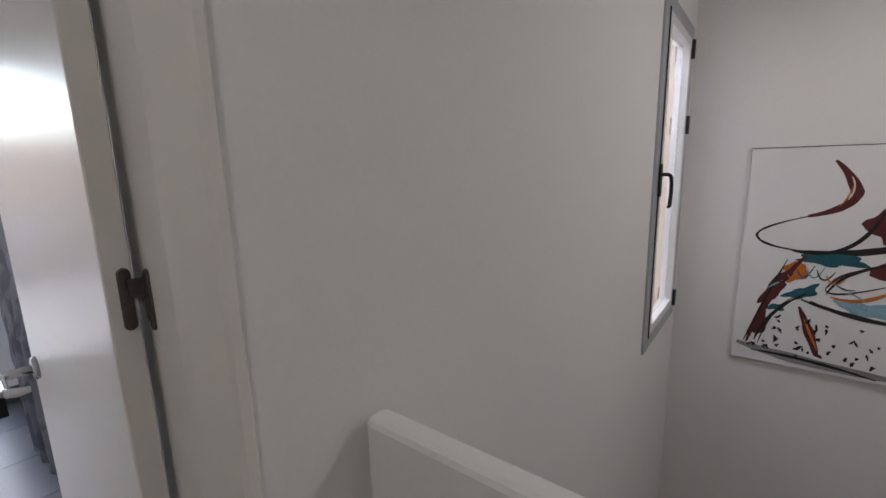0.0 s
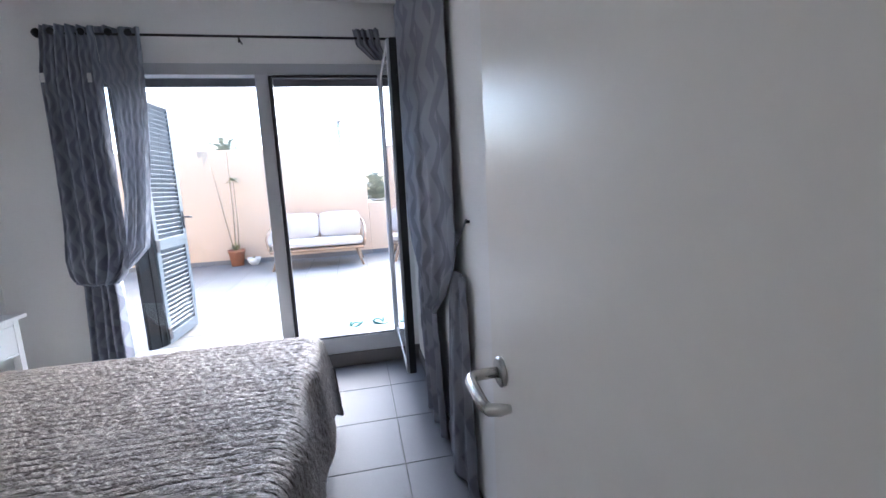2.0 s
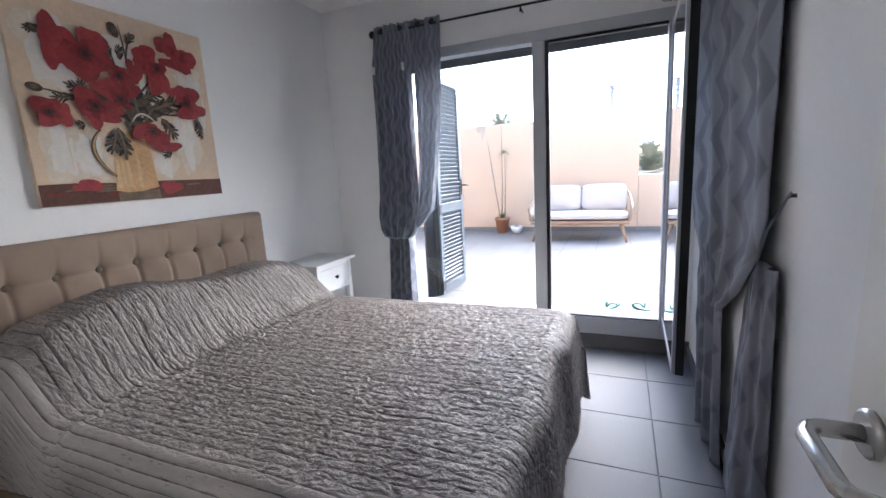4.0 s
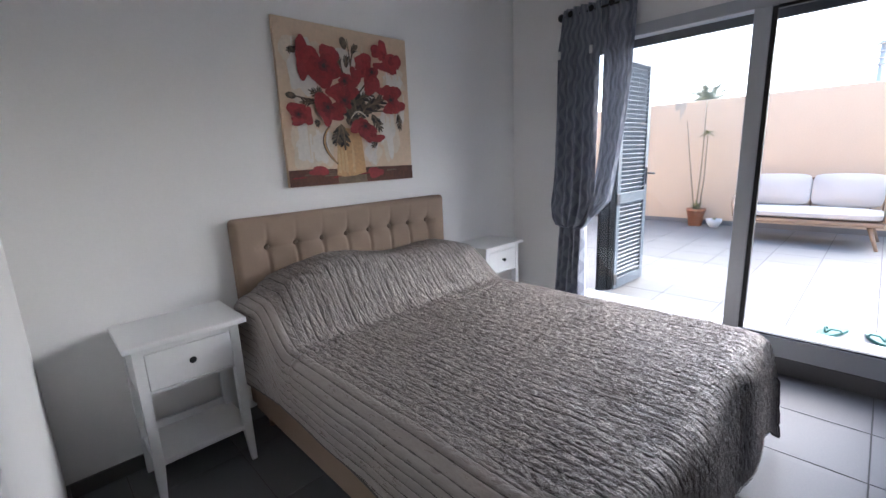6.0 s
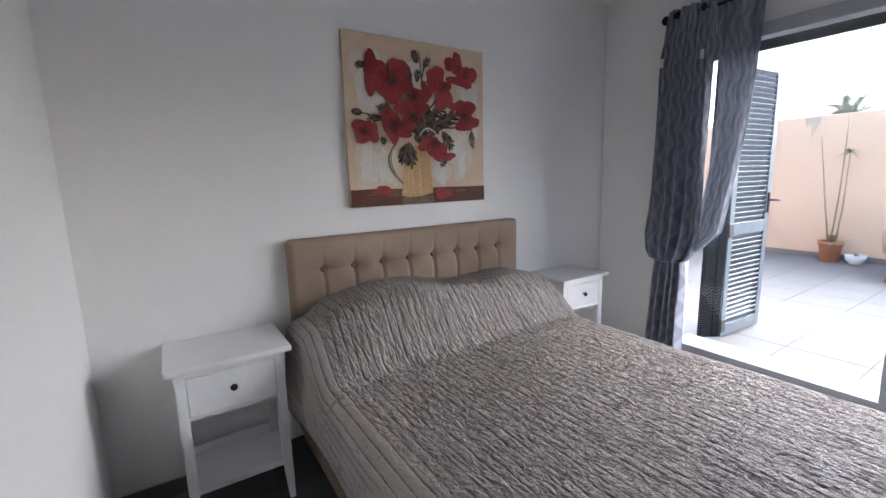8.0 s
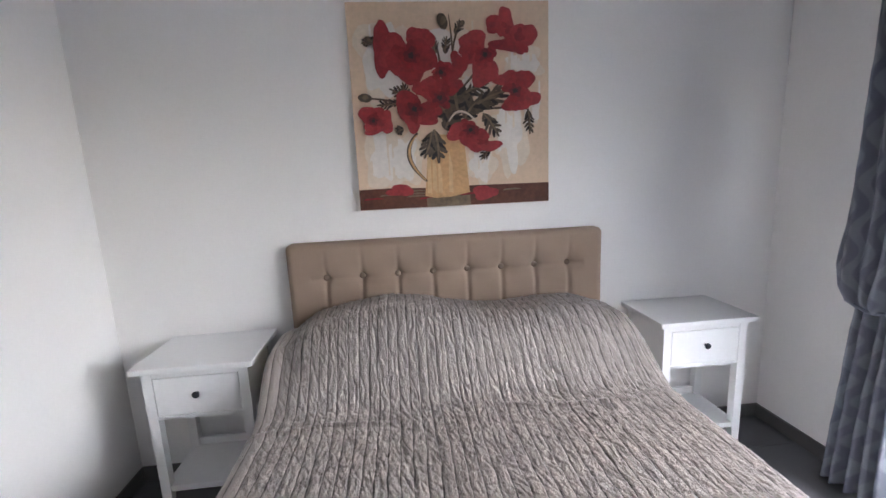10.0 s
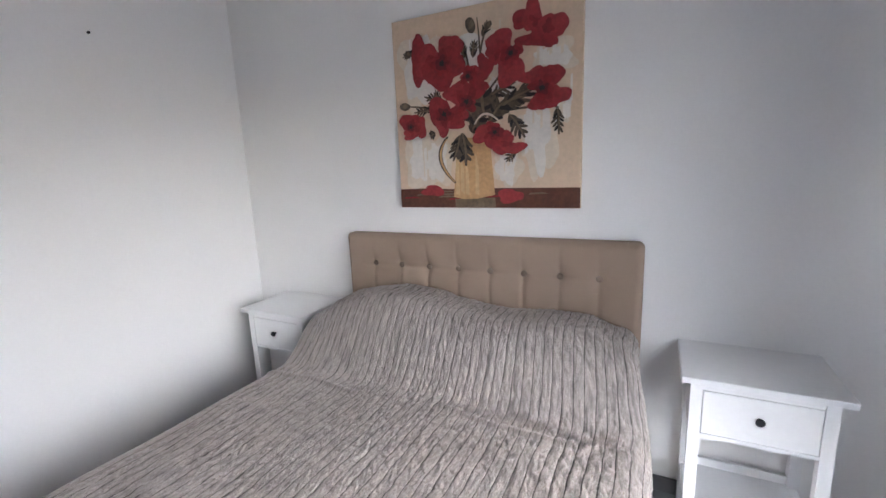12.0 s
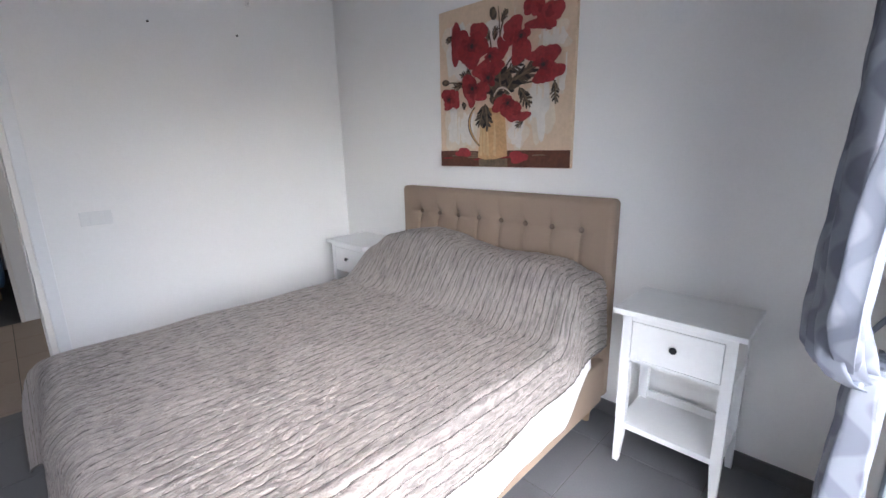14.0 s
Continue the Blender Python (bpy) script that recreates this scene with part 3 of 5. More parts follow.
def bedspread():
    bm = bmesh.new()
    r = 0.06
    hw = (BX1 - BX0) / 2 - 0.03
    head, foot = HBY1 + 0.03, BYF - 0.02
    v1 = (foot - head) + 0.52
    nu, nv = 800, 700
    seam = 0.038
    rows, cloth = [], {}
    uvl = bm.loops.layers.uv.new("UVMap")
    ruched = bm.verts.layers.float.new("ruche")
    for j in range(nv + 1):
        v = v1 * j / nv
        y = head + v
        row = []
        ye = min(y, foot)
        hemE, hemW = 0.335 + 0.015 * math.sin(3.1 * v), 0.42 - 0.02 * smooth_step(0.6, 1.6, v) + 0.012 * math.sin(4.0 * v + 0.5)
        dropE = crest(BC + hw, ye) - hemE + 0.57 * r
        dropW = crest(BC - hw, ye) - hemW + 0.57 * r
        for i in range(nu + 1):
            f = i / nu
            u = -hw - dropW + f * (2 * hw + dropW + dropE)
            ox, oy = max(0, abs(u) - hw), max(0, y - foot)
            outx, dx = bend(ox, r)
            outy, dy = bend(oy, r)
            sx = 1 if u > 0 else -1
            xx = max(-hw, min(hw, u)) + sx * outx
            yy = min(y, foot) + outy
            both = min(ox, oy)
            down = max(dx, dy) + 0.25 * both
            if both > 0:
                xx += sx * 0.20 * both
                yy += 0.20 * both
            if xx < 0:
                xx *= 1 - 0.075 * smooth_step(-2.02, -2.36, yy)
            zt = crest(BC + max(-hw, min(hw, u)), min(yy, foot))
            hanging = smooth_step(0.0, 0.12, max(ox, oy))
            if ox > 0:
                xx += sx * (0.014 * noise.noise((v * 3.5, 7.0 * sx, 0.3)) + 0.010) * hanging + sx * 0.07 * ox
            if oy > 0:
                yy += (0.016 * math.sin(u * 9 + 1.2 * noise.noise((u * 3, 0, 5))) + 0.016) * hanging + 0.08 * oy
            # rows of gathers: a sharp seam, cloth puffed between, crinkles across
            calm = 0.14 + 0.86 * (1 - smooth_step(-0.05, 0.03, u - hw + 0.03 * noise.noise((v * 4, 2.0, 0))))
            s = u / seam + calm * (0.22 * noise.noise((u * 7, v * 3.2, 2.0)) + 0.12 * noise.noise((u * 20, v * 14, 8.0)))
            fr = s % 1.0
            q = seam * min(fr, 1 - fr)
            bump = 0.0016 * math.sin(math.pi * fr) - 0.0030 * math.exp(-(q / 0.0028) ** 2) * (0.75 + 0.5 * noise.noise((u * 15, v * 9, 20.0)))
            lane = math.floor(s)
            n1 = 1 - 2.2 * abs(noise.noise((u * 58 + 0.4 * v, v * 24, 3.0)))
            # short sharp creases that cross each row between its seams
            n2 = math.exp(-(noise.noise((lane * 7.3 + fr * 0.9, v * 17 + 0.9 * fr, 6.0)) / 0.07) ** 2)
            n5 = math.exp(-(noise.noise((lane * 3.1 + fr * 1.6, v * 30, 16.0)) / 0.065) ** 2)
            n3 = noise.noise((u * 11, v * 2.6, 9.0))
            n4 = 1 - 2.0 * abs(noise.noise((u * 8, v * 7, 12.0)))
            puffed = math.sqrt(math.sin(math.pi * fr))
            bump += calm * (0.0026 * n1 - puffed * (0.0040 * n2 + 0.0020 * n5) + 0.0034 * n3 + 0.0022 * n4)
            z = max(0.03, zt - down)
            nx_, nz_ = sx * min(1, dx / r), 1 - min(1, max(dx, dy) / r)
            ny_ = min(1, dy / r)
            if yy < -1.95:
                xc = BC + max(-hw, min(hw, u))
                slope = (crest(xc, yy + 0.01) - crest(xc, yy - 0.01)) / 0.02
                bump *= 1.15
                ny_, nz_ = -slope * nz_ / math.hypot(1, slope), nz_ / math.hypot(1, slope)
            row.append(bm.verts.new((BC + xx + nx_ * bump, yy + ny_ * bump, z + nz_ * bump)))
            row[-1][ruched] = calm
            cloth[row[-1]] = (s, v)
        rows.append(row)
    for a, b in zip(rows, rows[1:]):
        for i in range(nu):
            fc = bm.faces.new((a[i], a[i + 1], b[i + 1], b[i]))
            fc.smooth = True
            for lp in fc.loops:
                lp[uvl].uv = cloth[lp.vert]
    edges = [[r[0].co.copy() for r in rows[::3]], [r[-1].co.copy() for r in rows[::3]], [v.co.copy() for v in rows[-1][::3]]]
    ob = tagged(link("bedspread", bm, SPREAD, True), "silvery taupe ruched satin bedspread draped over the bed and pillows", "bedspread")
    for line in edges:
        part("hem", tube(bmesh.new(), line, 0.004, 6), SPREAD, ob, "", True)
    return ob


bedspread()


# ---- bedside tables ----
def bedside_table(at, label):
    """Four tapered legs, a drawer box, a low shelf and an overhanging top."""
    t = thing("bedside_table", at, label, "bedside table", "bedside tables")
    w, d, h = 0.41, 0.31, 0.74
    part("tabletop", boxed((-0.236, 0.236, -0.19, 0.185, h - 0.024, h), bevel=0.004), FURN, t)
    hz = h - 0.024
    for sx in (-1, 1):
        for sy in (-1, 1):
            bm = bmesh.new()
            cx, cy = sx * (w / 2 - 0.019), sy * (d / 2 - 0.019)
            vs = box(bm, cx - 0.019, cx + 0.019, cy - 0.019, cy + 0.019, 0.0, 0.17)
            for v in vs:
                if v.co.z < 0.01:
                    v.co.x = cx + sx * 0.019 - sx * (0.024 if (v.co.x - cx) * sx < 0 else 0.0)
                    v.co.y = cy + sy * 0.019 - sy * (0.024 if (v.co.y - cy) * sy < 0 else 0.0)
            box(bm, cx - 0.019, cx + 0.019, cy - 0.019, cy + 0.019, 0.17, hz)
            bmesh.ops.remove_doubles(bm, verts=bm.verts[:], dist=0.0001)
            part("leg", bm, FURN, t)
    a, b = w / 2 - 0.038, d / 2 - 0.034
    part("side_panel", boxed((-w / 2 + 0.004, -w / 2 + 0.02, -b, b, 0.505, hz)), FURN, t)
    part("side_panel", boxed((w / 2 - 0.02, w / 2 - 0.004, -b, b, 0.505, hz)), FURN, t)
    part("back_panel", boxed((-a, a, -d / 2 + 0.004, -d / 2 + 0.02, 0.505, hz)), FURN, t)
    part("front_rail", boxed((-a, a, d / 2 - 0.03, d / 2 - 0.003, 0.505, 0.519), (-a, a, d / 2 - 0.03, d / 2 - 0.003, 0.686, hz)), FURN, t)
    dr = part("drawer", boxed((-a + 0.0025, a - 0.0025, d / 2 - 0.022, d / 2 - 0.001, 0.5215, 0.6835), bevel=0.0015, segs=1), FURN, t)
    part("drawer_box", boxed((-a + 0.02, a - 0.02, -d / 2 + 0.03, d / 2 - 0.024, 0.53, 0.66)), FURN, dr)
    k = part("knob", lathe(bmesh.new(), [(0.006, 0), (0.005, 0.010), (0.013, 0.016), (0.0145, 0.022), (0.010, 0.027), (0.003, 0.028)], 18), DARK, dr, "small dark metal knob", True)
    k.matrix_basis = pose(0, d / 2 - 0.002, 0.612, -90, 0, 0)
    part("shelf", boxed((-w / 2 + 0.006, w / 2 - 0.006, -d / 2 + 0.006, d / 2 - 0.006, 0.172, 0.198), bevel=0.002, segs=1), FURN, t)
    part("back_rail", boxed((-a, a, -d / 2 + 0.006, -d / 2 + 0.022, 0.20, 0.235)), FURN, t)
    return t


bedside_table((-1.05, -2.432, 0), "white bedside table with drawer and open shelf, near the door")
bedside_table((-3.275, -2.455, 0), "white bedside table with drawer and open shelf, near the curtain")


# ---- poppy picture ----
def flat(pts, y=0.0):
    bm = bmesh.new()
    bm.faces.new([bm.verts.new((p[0], y, p[1])) for p in pts])
    return bm


def blob(cx, cz, rx, rz, seed, lobes=5, rough=0.22, n=44, turn=0.0):
    """An uneven rounded outline of petals."""
    pts = []
    for k in range(n):
        a = 2 * math.pi * k / n
        q = 1 + 0.16 * math.cos(lobes * a + seed) + rough * noise.noise((1.6 * math.cos(a) + seed, 1.6 * math.sin(a), seed * 0.7)) + 0.06 * noise.noise((6 * math.cos(a), 6 * math.sin(a), seed))
        x, z = rx * q * math.cos(a), rz * q * math.sin(a)
        pts.append((cx + x * math.cos(turn) - z * math.sin(turn), cz + x * math.sin(turn) + z * math.cos(turn)))
    return pts


def paint(name, color, vary=0.25, scale=14):
    return material(name, color, 0.7, vary=vary, scale=scale, grain=60, bump=0.3, depth=0.001)


CREAM, PALE, TABLE = paint("cream_paint", (0.66, 0.505, 0.36), 0.10, 5), paint("pale_paint", (0.70, 0.655, 0.60), 0.10, 12), paint("brown_paint", (0.10, 0.035, 0.02), 0.4, 10)
RED, RED2, DEEP = paint("poppy_red_paint", (0.25, 0.022, 0.026), 0.35, 22), paint("bright_red_paint", (0.29, 0.030, 0.034), 0.35, 22), paint("dark_crimson_paint", (0.12, 0.010, 0.014), 0.4)
HALF, BROWNP = paint("warm_wash_paint", (0.67, 0.575, 0.46), 0.12, 10), paint("brown_leaf_paint", (0.16, 0.115, 0.07), 0.4, 25)
MIDRED, OCHRE = paint("mid_red_paint", (0.215, 0.015, 0.018), 0.4), paint("light_ochre_paint", (0.60, 0.41, 0.215), 0.2)
OLIVE, JUG, INK = paint("olive_paint", (0.085, 0.062, 0.042), 0.5, 25), paint("ochre_paint", (0.55, 0.335, 0.155), 0.25, 9), paint("ink_paint", (0.015, 0.012, 0.012), 0.3)

PW, PH = 0.905, 0.90
picture = thing("poppy_picture", (-2.184, YS, 1.288), "square canvas print of red poppies in a cream jug", "picture")
part("canvas", boxed((-PW / 2, PW / 2, 0.001, 0.026, 0, PH), bevel=0.003), CREAM, picture)


LAYER = []


def pic(name, pts, level, mat, label=""):
    """A painted shape on the canvas; u to the right as seen, v up, both 0 to 1; level orders the layers."""
    LAYER.append(name)
    return part(name, flat([(PW / 2 - u * PW, v * PH) for u, v in pts], 0.0262 + 0.0004 * level + 0.00002 * len(LAYER)), mat, picture, label)


random.seed(5)
WASHES = ((0.124, 0.264, 0.063, 0.114), (0.231, 0.261, 0.077, 0.12), (0.637, 0.199, 0.056, 0.089), (0.793, 0.352, 0.077, 0.152), (0.903, 0.477, 0.042, 0.063), (0.872, 0.703, 0.085, 0.057), (0.169, 0.734, 0.098, 0.165), (0.626, 0.616, 0.063, 0.057), (0.492, 0.777, 0.126, 0.076))
for cx, cz, rx, rz in WASHES:
    pic("background_wash", blob(cx, cz, rx * 1.25, rz * 1.2, cx * 17, 4, 0.5), 1, HALF)
for cx, cz, rx, rz in WASHES:
    pic("background_wash", blob(cx, cz, rx * 0.85, rz * 0.9, cx * 13, 3, 0.6), 2, PALE)
    for k in range(7):
        u, v = cx + random.uniform(-1, 1) * rx, cz + random.uniform(-1.1, 0.5) * rz
        h, w = random.uniform(0.05, 0.13), random.uniform(0.006, 0.018)
        pic("brush_stroke", [(u, v), (u + w, v + 0.01), (u + w * 0.9, v + h), (u + w * 0.1, v + h * 0.95)], 2.4, (PALE, HALF, HALF)[k % 3])
pic("painted_table", [(0.001, 0.002), (0.999, 0.002), (0.999, 0.101), (0.62, 0.104), (0.35, 0.102), (0.15, 0.108), (0.001, 0.105)], 3, TABLE, "brown painted table edge")
for k in range(16):
    u, v = random.uniform(0.01, 0.80), random.uniform(0.012, 0.085)
    pic("brush_stroke", [(u, v), (u + random.uniform(0.08, 0.18), v + 0.004), (u + 0.07, v + 0.012), (u + 0.01, v + 0.009)], 3.4, MIDRED if k % 4 == 0 else BROWNP if k % 2 else TABLE)
pic("jug_reflection", [(0.345, 0.002), (0.577, 0.002), (0.573, 0.055), (0.345, 0.05)], 3.8, BROWNP)
for cx, cz, rx, rz in ((0.209, 0.094, 0.068, 0.028), (0.657, 0.062, 0.066, 0.034)):
    pic("fallen_petal", blob(cx, cz, rx, rz, cx * 9, 3), 4, RED2)
pic("jug", [(0.338, 0.06), (0.395, 0.047), (0.476, 0.05), (0.573, 0.069), (0.553, 0.313), (0.542, 0.363), (0.37, 0.371), (0.355, 0.219)], 5, JUG, "ochre painted jug")
for k in range(7):
    u = 0.352 + 0.028 * k
    pic("brush_stroke", [(u, 0.075 + 0.02 * (k % 2)), (u + 0.022, 0.07), (u + 0.022, 0.26 - 0.05 * (k % 3)), (u + 0.006, 0.30 - 0.03 * (k % 2))], 5.5, OCHRE if k in (0, 1, 2, 4) else JUG)


def stroke(name, pts, w, level, mat, label=""):
    """A painted line of varying width through pts."""
    left, right = [], []
    n = len(pts)
    for i, (u, v) in enumerate(pts):
        a, b = pts[max(0, i - 1)], pts[min(n - 1, i + 1)]
        d = math.hypot(b[0] - a[0], b[1] - a[1]) or 1
        nx, ny = -(b[1] - a[1]) / d, (b[0] - a[0]) / d
        q = w * (0.35 + 0.65 * math.sin(math.pi * (i + 0.6) / (n + 0.2)))
        left.append((u + nx * q, v + ny * q))
        right.append((u - nx * q, v - ny * q))
    return pic(name, left + right[::-1], level, mat, label)


def curve(p0, p1, p2, n=14):
    return [tuple((1 - t) ** 2 * a + 2 * t * (1 - t) * b + t * t * c for a, b, c in zip(p0, p1, p2)) for t in [k / n for k in range(n + 1)]]


stroke("jug_handle", curve((0.314, 0.38), (0.20, 0.27), (0.352, 0.135)), 0.012, 6, OLIVE)
stroke("jug_handle", curve((0.310, 0.37), (0.21, 0.27), (0.345, 0.142)), 0.006, 6.4, JUG)
for a, b, c in (((0.499, 0.464), (0.524, 0.686), (0.495, 0.938)), ((0.512, 0.774), (0.52, 0.848), (0.555, 0.894)), ((0.458, 0.517), (0.45, 0.756), (0.418, 0.822)), ((0.318, 0.488), (0.209, 0.548), (0.063, 0.556)), ((0.486, 0.527), (0.571, 0.608), (0.736, 0.8)), ((0.541, 0.474), (0.792, 0.507), (0.896, 0.477)), ((0.23, 0.714), (0.18, 0.811), (0.091, 0.815))):
    stroke("stem", curve(a, b, c), 0.0055, 6, OLIVE)


def painted_leaf(u, v, length, width, turn, level=7, mat=OLIVE):
    """A feathery leaf: a rib and short strokes that fan out from it."""
    def at(t, side):
        x, y = t * length, side * width
        return u + x * math.cos(turn) - y * math.sin(turn), v + x * math.sin(turn) + y * math.cos(turn)

    stroke("painted_leaf", curve(at(0, 0), at(0.5, 0.15), at(1.05, 0)), width * 0.30, level, mat)
    for k in range(5):
        for side in (-1, 1):
            t = 0.05 + 0.16 * k
            w = 1.15 * math.sin(math.pi * (0.22 + 0.13 * k)) * random.uniform(0.8, 1.15)
            stroke("painted_leaf", curve(at(t, 0), at(t + 0.10, side * w * 0.45), at(t + random.uniform(0.2, 0.32), side * w), 5), width * 0.24, level + 0.1, mat if (k + side) % 3 else INK)


LEAVES = ((0.569, 0.472, 0.249, 0.042, 0.47), (0.597, 0.508, 0.144, 0.037, 0.27), (0.556, 0.56, 0.135, 0.031, 0.39), (0.653, 0.467, 0.137, 0.034, -0.97), (0.694, 0.307, 0.091, 0.022, -2.25), (0.236, 0.533, 0.113, 0.022, -3.03), (0.306, 0.553, 0.123, 0.025, 2.79), (0.278, 0.542, 0.084, 0.02, 1.86), (0.399, 0.394, 0.163, 0.045, -1.47), (0.385, 0.383, 0.132, 0.034, -1.88))
MORE = ((0.887, 0.478, 0.119, 0.025, -1.49), (0.52, 0.848, 0.071, 0.02, 0.94), (0.426, 0.758, 0.079, 0.02, 1.75), (0.471, 0.754, 0.081, 0.02, 1.43), (0.14, 0.835, 0.076, 0.018, -2.82), (0.485, 0.465, 0.139, 0.063, 1.03), (0.499, 0.439, 0.114, 0.056, 2.21), (0.527, 0.475, 0.125, 0.056, 1.66), (0.455, 0.392, 0.102, 0.048, 0.97), (0.555, 0.436, 0.117, 0.042, 0.93), (0.244, 0.403, 0.037, 0.02, -2.81))
for u, v, ln, w, tr in LEAVES + MORE:
    painted_leaf(u, v, ln, w, tr)
    stroke("leaf_light", curve((u, v), (u + 0.5 * ln * math.cos(tr + 0.2), v + 0.5 * ln * math.sin(tr + 0.2)), (u + 0.9 * ln * math.cos(tr), v + 0.9 * ln * math.sin(tr))), w * 0.14, 7.8, BROWNP)
for cx, cz, r, tr in ((0.462, 0.905, 0.033, 0), (0.063, 0.556, 0.027, 1.2), (0.555, 0.892, 0.018, -0.6), (0.10, 0.82, 0.018, 0.6)):
    pic("bud", blob(cx, cz, r * 0.8, r * 1.1, cx * 31, 2, 0.1, 20, tr), 8, OLIVE)
    pic("bud", blob(cx + 0.004, cz + 0.003, r * 0.4, r * 0.6, cx * 11, 2, 0.2, 16, tr), 8.3, BROWNP)
POPPIES = (((0.175, 0.779, 0.056, 0.111), (0.225, 0.76, 0.07, 0.076), (0.282, 0.709, 0.077, 0.086), (0.346, 0.811, 0.065, 0.066), (0.361, 0.74, 0.056, 0.073)),
           ((0.614, 0.795, 0.059, 0.07), (0.587, 0.754, 0.049, 0.044), (0.661, 0.674, 0.059, 0.07), (0.702, 0.761, 0.028, 0.025)),
           ((0.736, 0.887, 0.056, 0.035), (0.773, 0.89, 0.045, 0.068), (0.79, 0.794, 0.084, 0.035), (0.87, 0.833, 0.059, 0.057), (0.858, 0.77, 0.028, 0.025)))
POPPIES += (((0.777, 0.628, 0.063, 0.038), (0.86, 0.621, 0.053, 0.051), (0.861, 0.532, 0.077, 0.053), (0.799, 0.507, 0.042, 0.038)),
            ((0.531, 0.698, 0.039, 0.057), (0.462, 0.679, 0.056, 0.032), (0.489, 0.65, 0.045, 0.025)),
            ((0.384, 0.592, 0.077, 0.051), (0.488, 0.602, 0.063, 0.038), (0.417, 0.545, 0.056, 0.032)))
POPPIES += (((0.27, 0.517, 0.059, 0.063), (0.388, 0.496, 0.049, 0.038), (0.345, 0.467, 0.077, 0.051), (0.295, 0.432, 0.042, 0.044)),
            ((0.154, 0.434, 0.039, 0.051), (0.093, 0.464, 0.059, 0.048), (0.096, 0.404, 0.049, 0.023)),
            ((0.568, 0.411, 0.035, 0.025), (0.525, 0.376, 0.056, 0.044), (0.609, 0.335, 0.07, 0.057), (0.68, 0.305, 0.063, 0.025)))
for i, petals in enumerate(POPPIES):
    mx, mz = sum(p[0] for p in petals) / len(petals), sum(p[1] for p in petals) / len(petals)
    for k, (cx, cz, rx, rz) in enumerate(petals):
        pic("petal", blob(cx, cz, rx * 1.06, rz * 1.06, 3.1 * i + 1.7 * k, 3, 0.22), 9 + i + 0.12 * k, RED2 if (i + k) % 2 else RED)
        pic("petal_shade", blob(cx * 0.6 + mx * 0.4, cz * 0.6 + mz * 0.4, rx * 0.5, rz * 0.45, 7.0 * i + k, 3, 0.7, 26, k), 9.06 + i + 0.12 * k, MIDRED if k % 2 else RED)
for i, (cx, cz, r) in enumerate(((0.303, 0.748, 0.049), (0.668, 0.746, 0.039), (0.819, 0.571, 0.042), (0.446, 0.668, 0.037), (0.434, 0.546, 0.045), (0.304, 0.496, 0.045), (0.098, 0.444, 0.028), (0.582, 0.385, 0.037))):
    pic("poppy_heart", blob(cx, cz, r * 1.15, r * 0.95, 4.0 * i, 4, 0.7, 30), 18.5 + 0.1 * i, MIDRED)
    pic("poppy_heart", blob(cx, cz, r * 0.75, r * 0.65, 5.0 * i, 5, 0.6, 26), 20 + 0.1 * i, DEEP)
    pic("poppy_heart", blob(cx, cz, r * 0.3, r * 0.28, 2.0 * i, 5, 0.4, 16), 21.5, INK)
stroke("stem", curve((0.475, 0.43), (0.53, 0.53), (0.62, 0.42)), 0.006, 22, HALF)


# ---- curtains ----
def curtain_material(name, dark, light, zig, sheer=0.0):
    """Woven cloth with vertical rows of waves, by the cloth's own coordinates."""
    m = material(name, light, 0.75, vary=0.05, scale=6, grain=500, bump=0.3, depth=0.001)
    n, l = m.node_tree.nodes, m.node_tree.links
    b = n["Principled BSDF"]
    uv, sep = n.new("ShaderNodeUVMap"), n.new("ShaderNodeSeparateXYZ")
    l.new(uv.outputs[0], sep.inputs[0])

    def calc(op, a, c=None, d=None):
        x = n.new("ShaderNodeMath")
        x.operation = op
        for k, v in enumerate((a, c, d)):
            if v is None:
                continue
            if isinstance(v, (int, float)):
                x.inputs[k].default_value = v
            else:
                l.new(v, x.inputs[k])
        return x.outputs[0]

    if zig:
        wave = calc("PINGPONG", calc("MULTIPLY", sep.outputs["Y"], 1.0), 0.13)
        s = calc("ADD", sep.outputs["X"], calc("MULTIPLY", wave, 0.9))
        band = calc("PINGPONG", s, 0.10)
        fac = calc("SMOOTH_MIN", calc("MULTIPLY", calc("SUBTRACT", band, 0.035), 60.0), 1.0, 0.2)
    else:
        wave = calc("MULTIPLY", calc("SINE", calc("MULTIPLY", sep.outputs["Y"], 34.0)), 0.022)
        s = calc("ADD", sep.outputs["X"], wave)
        band = calc("PINGPONG", s, 0.035)
        fac = calc("SMOOTH_MIN", calc("MULTIPLY", calc("SUBTRACT", band, 0.014), 130.0), 1.0, 0.2)
    fac = calc("MAXIMUM", fac, 0.0)
    mix = n.new("ShaderNodeMix")
    mix.data_type = "RGBA"
    mix.inputs["A"].default_value, mix.inputs["B"].default_value = (*dark, 1), (*light, 1)
    l.new(fac, mix.inputs["Factor"])
    l.new(mix.outputs["Result"], b.inputs["Base Color"])
    tr, ms = n.new("ShaderNodeBsdfTranslucent"), n.new("ShaderNodeMixShader")
    l.new(mix.outputs["Result"], tr.inputs["Color"])
    ms.inputs[0].default_value = 0.22
    l.new(b.outputs[0], ms.inputs[1])
    l.new(tr.outputs[0], ms.inputs[2])
    thin, air = n.new("ShaderNodeMixShader"), n.new("ShaderNodeBsdfTransparent")
    thin.inputs[0].default_value = sheer
    l.new(ms.outputs[0], thin.inputs[1])
    l.new(air.outputs[0], thin.inputs[2])
    l.new(thin.outputs[0], n["Material Output"].inputs["Surface"])
    return m


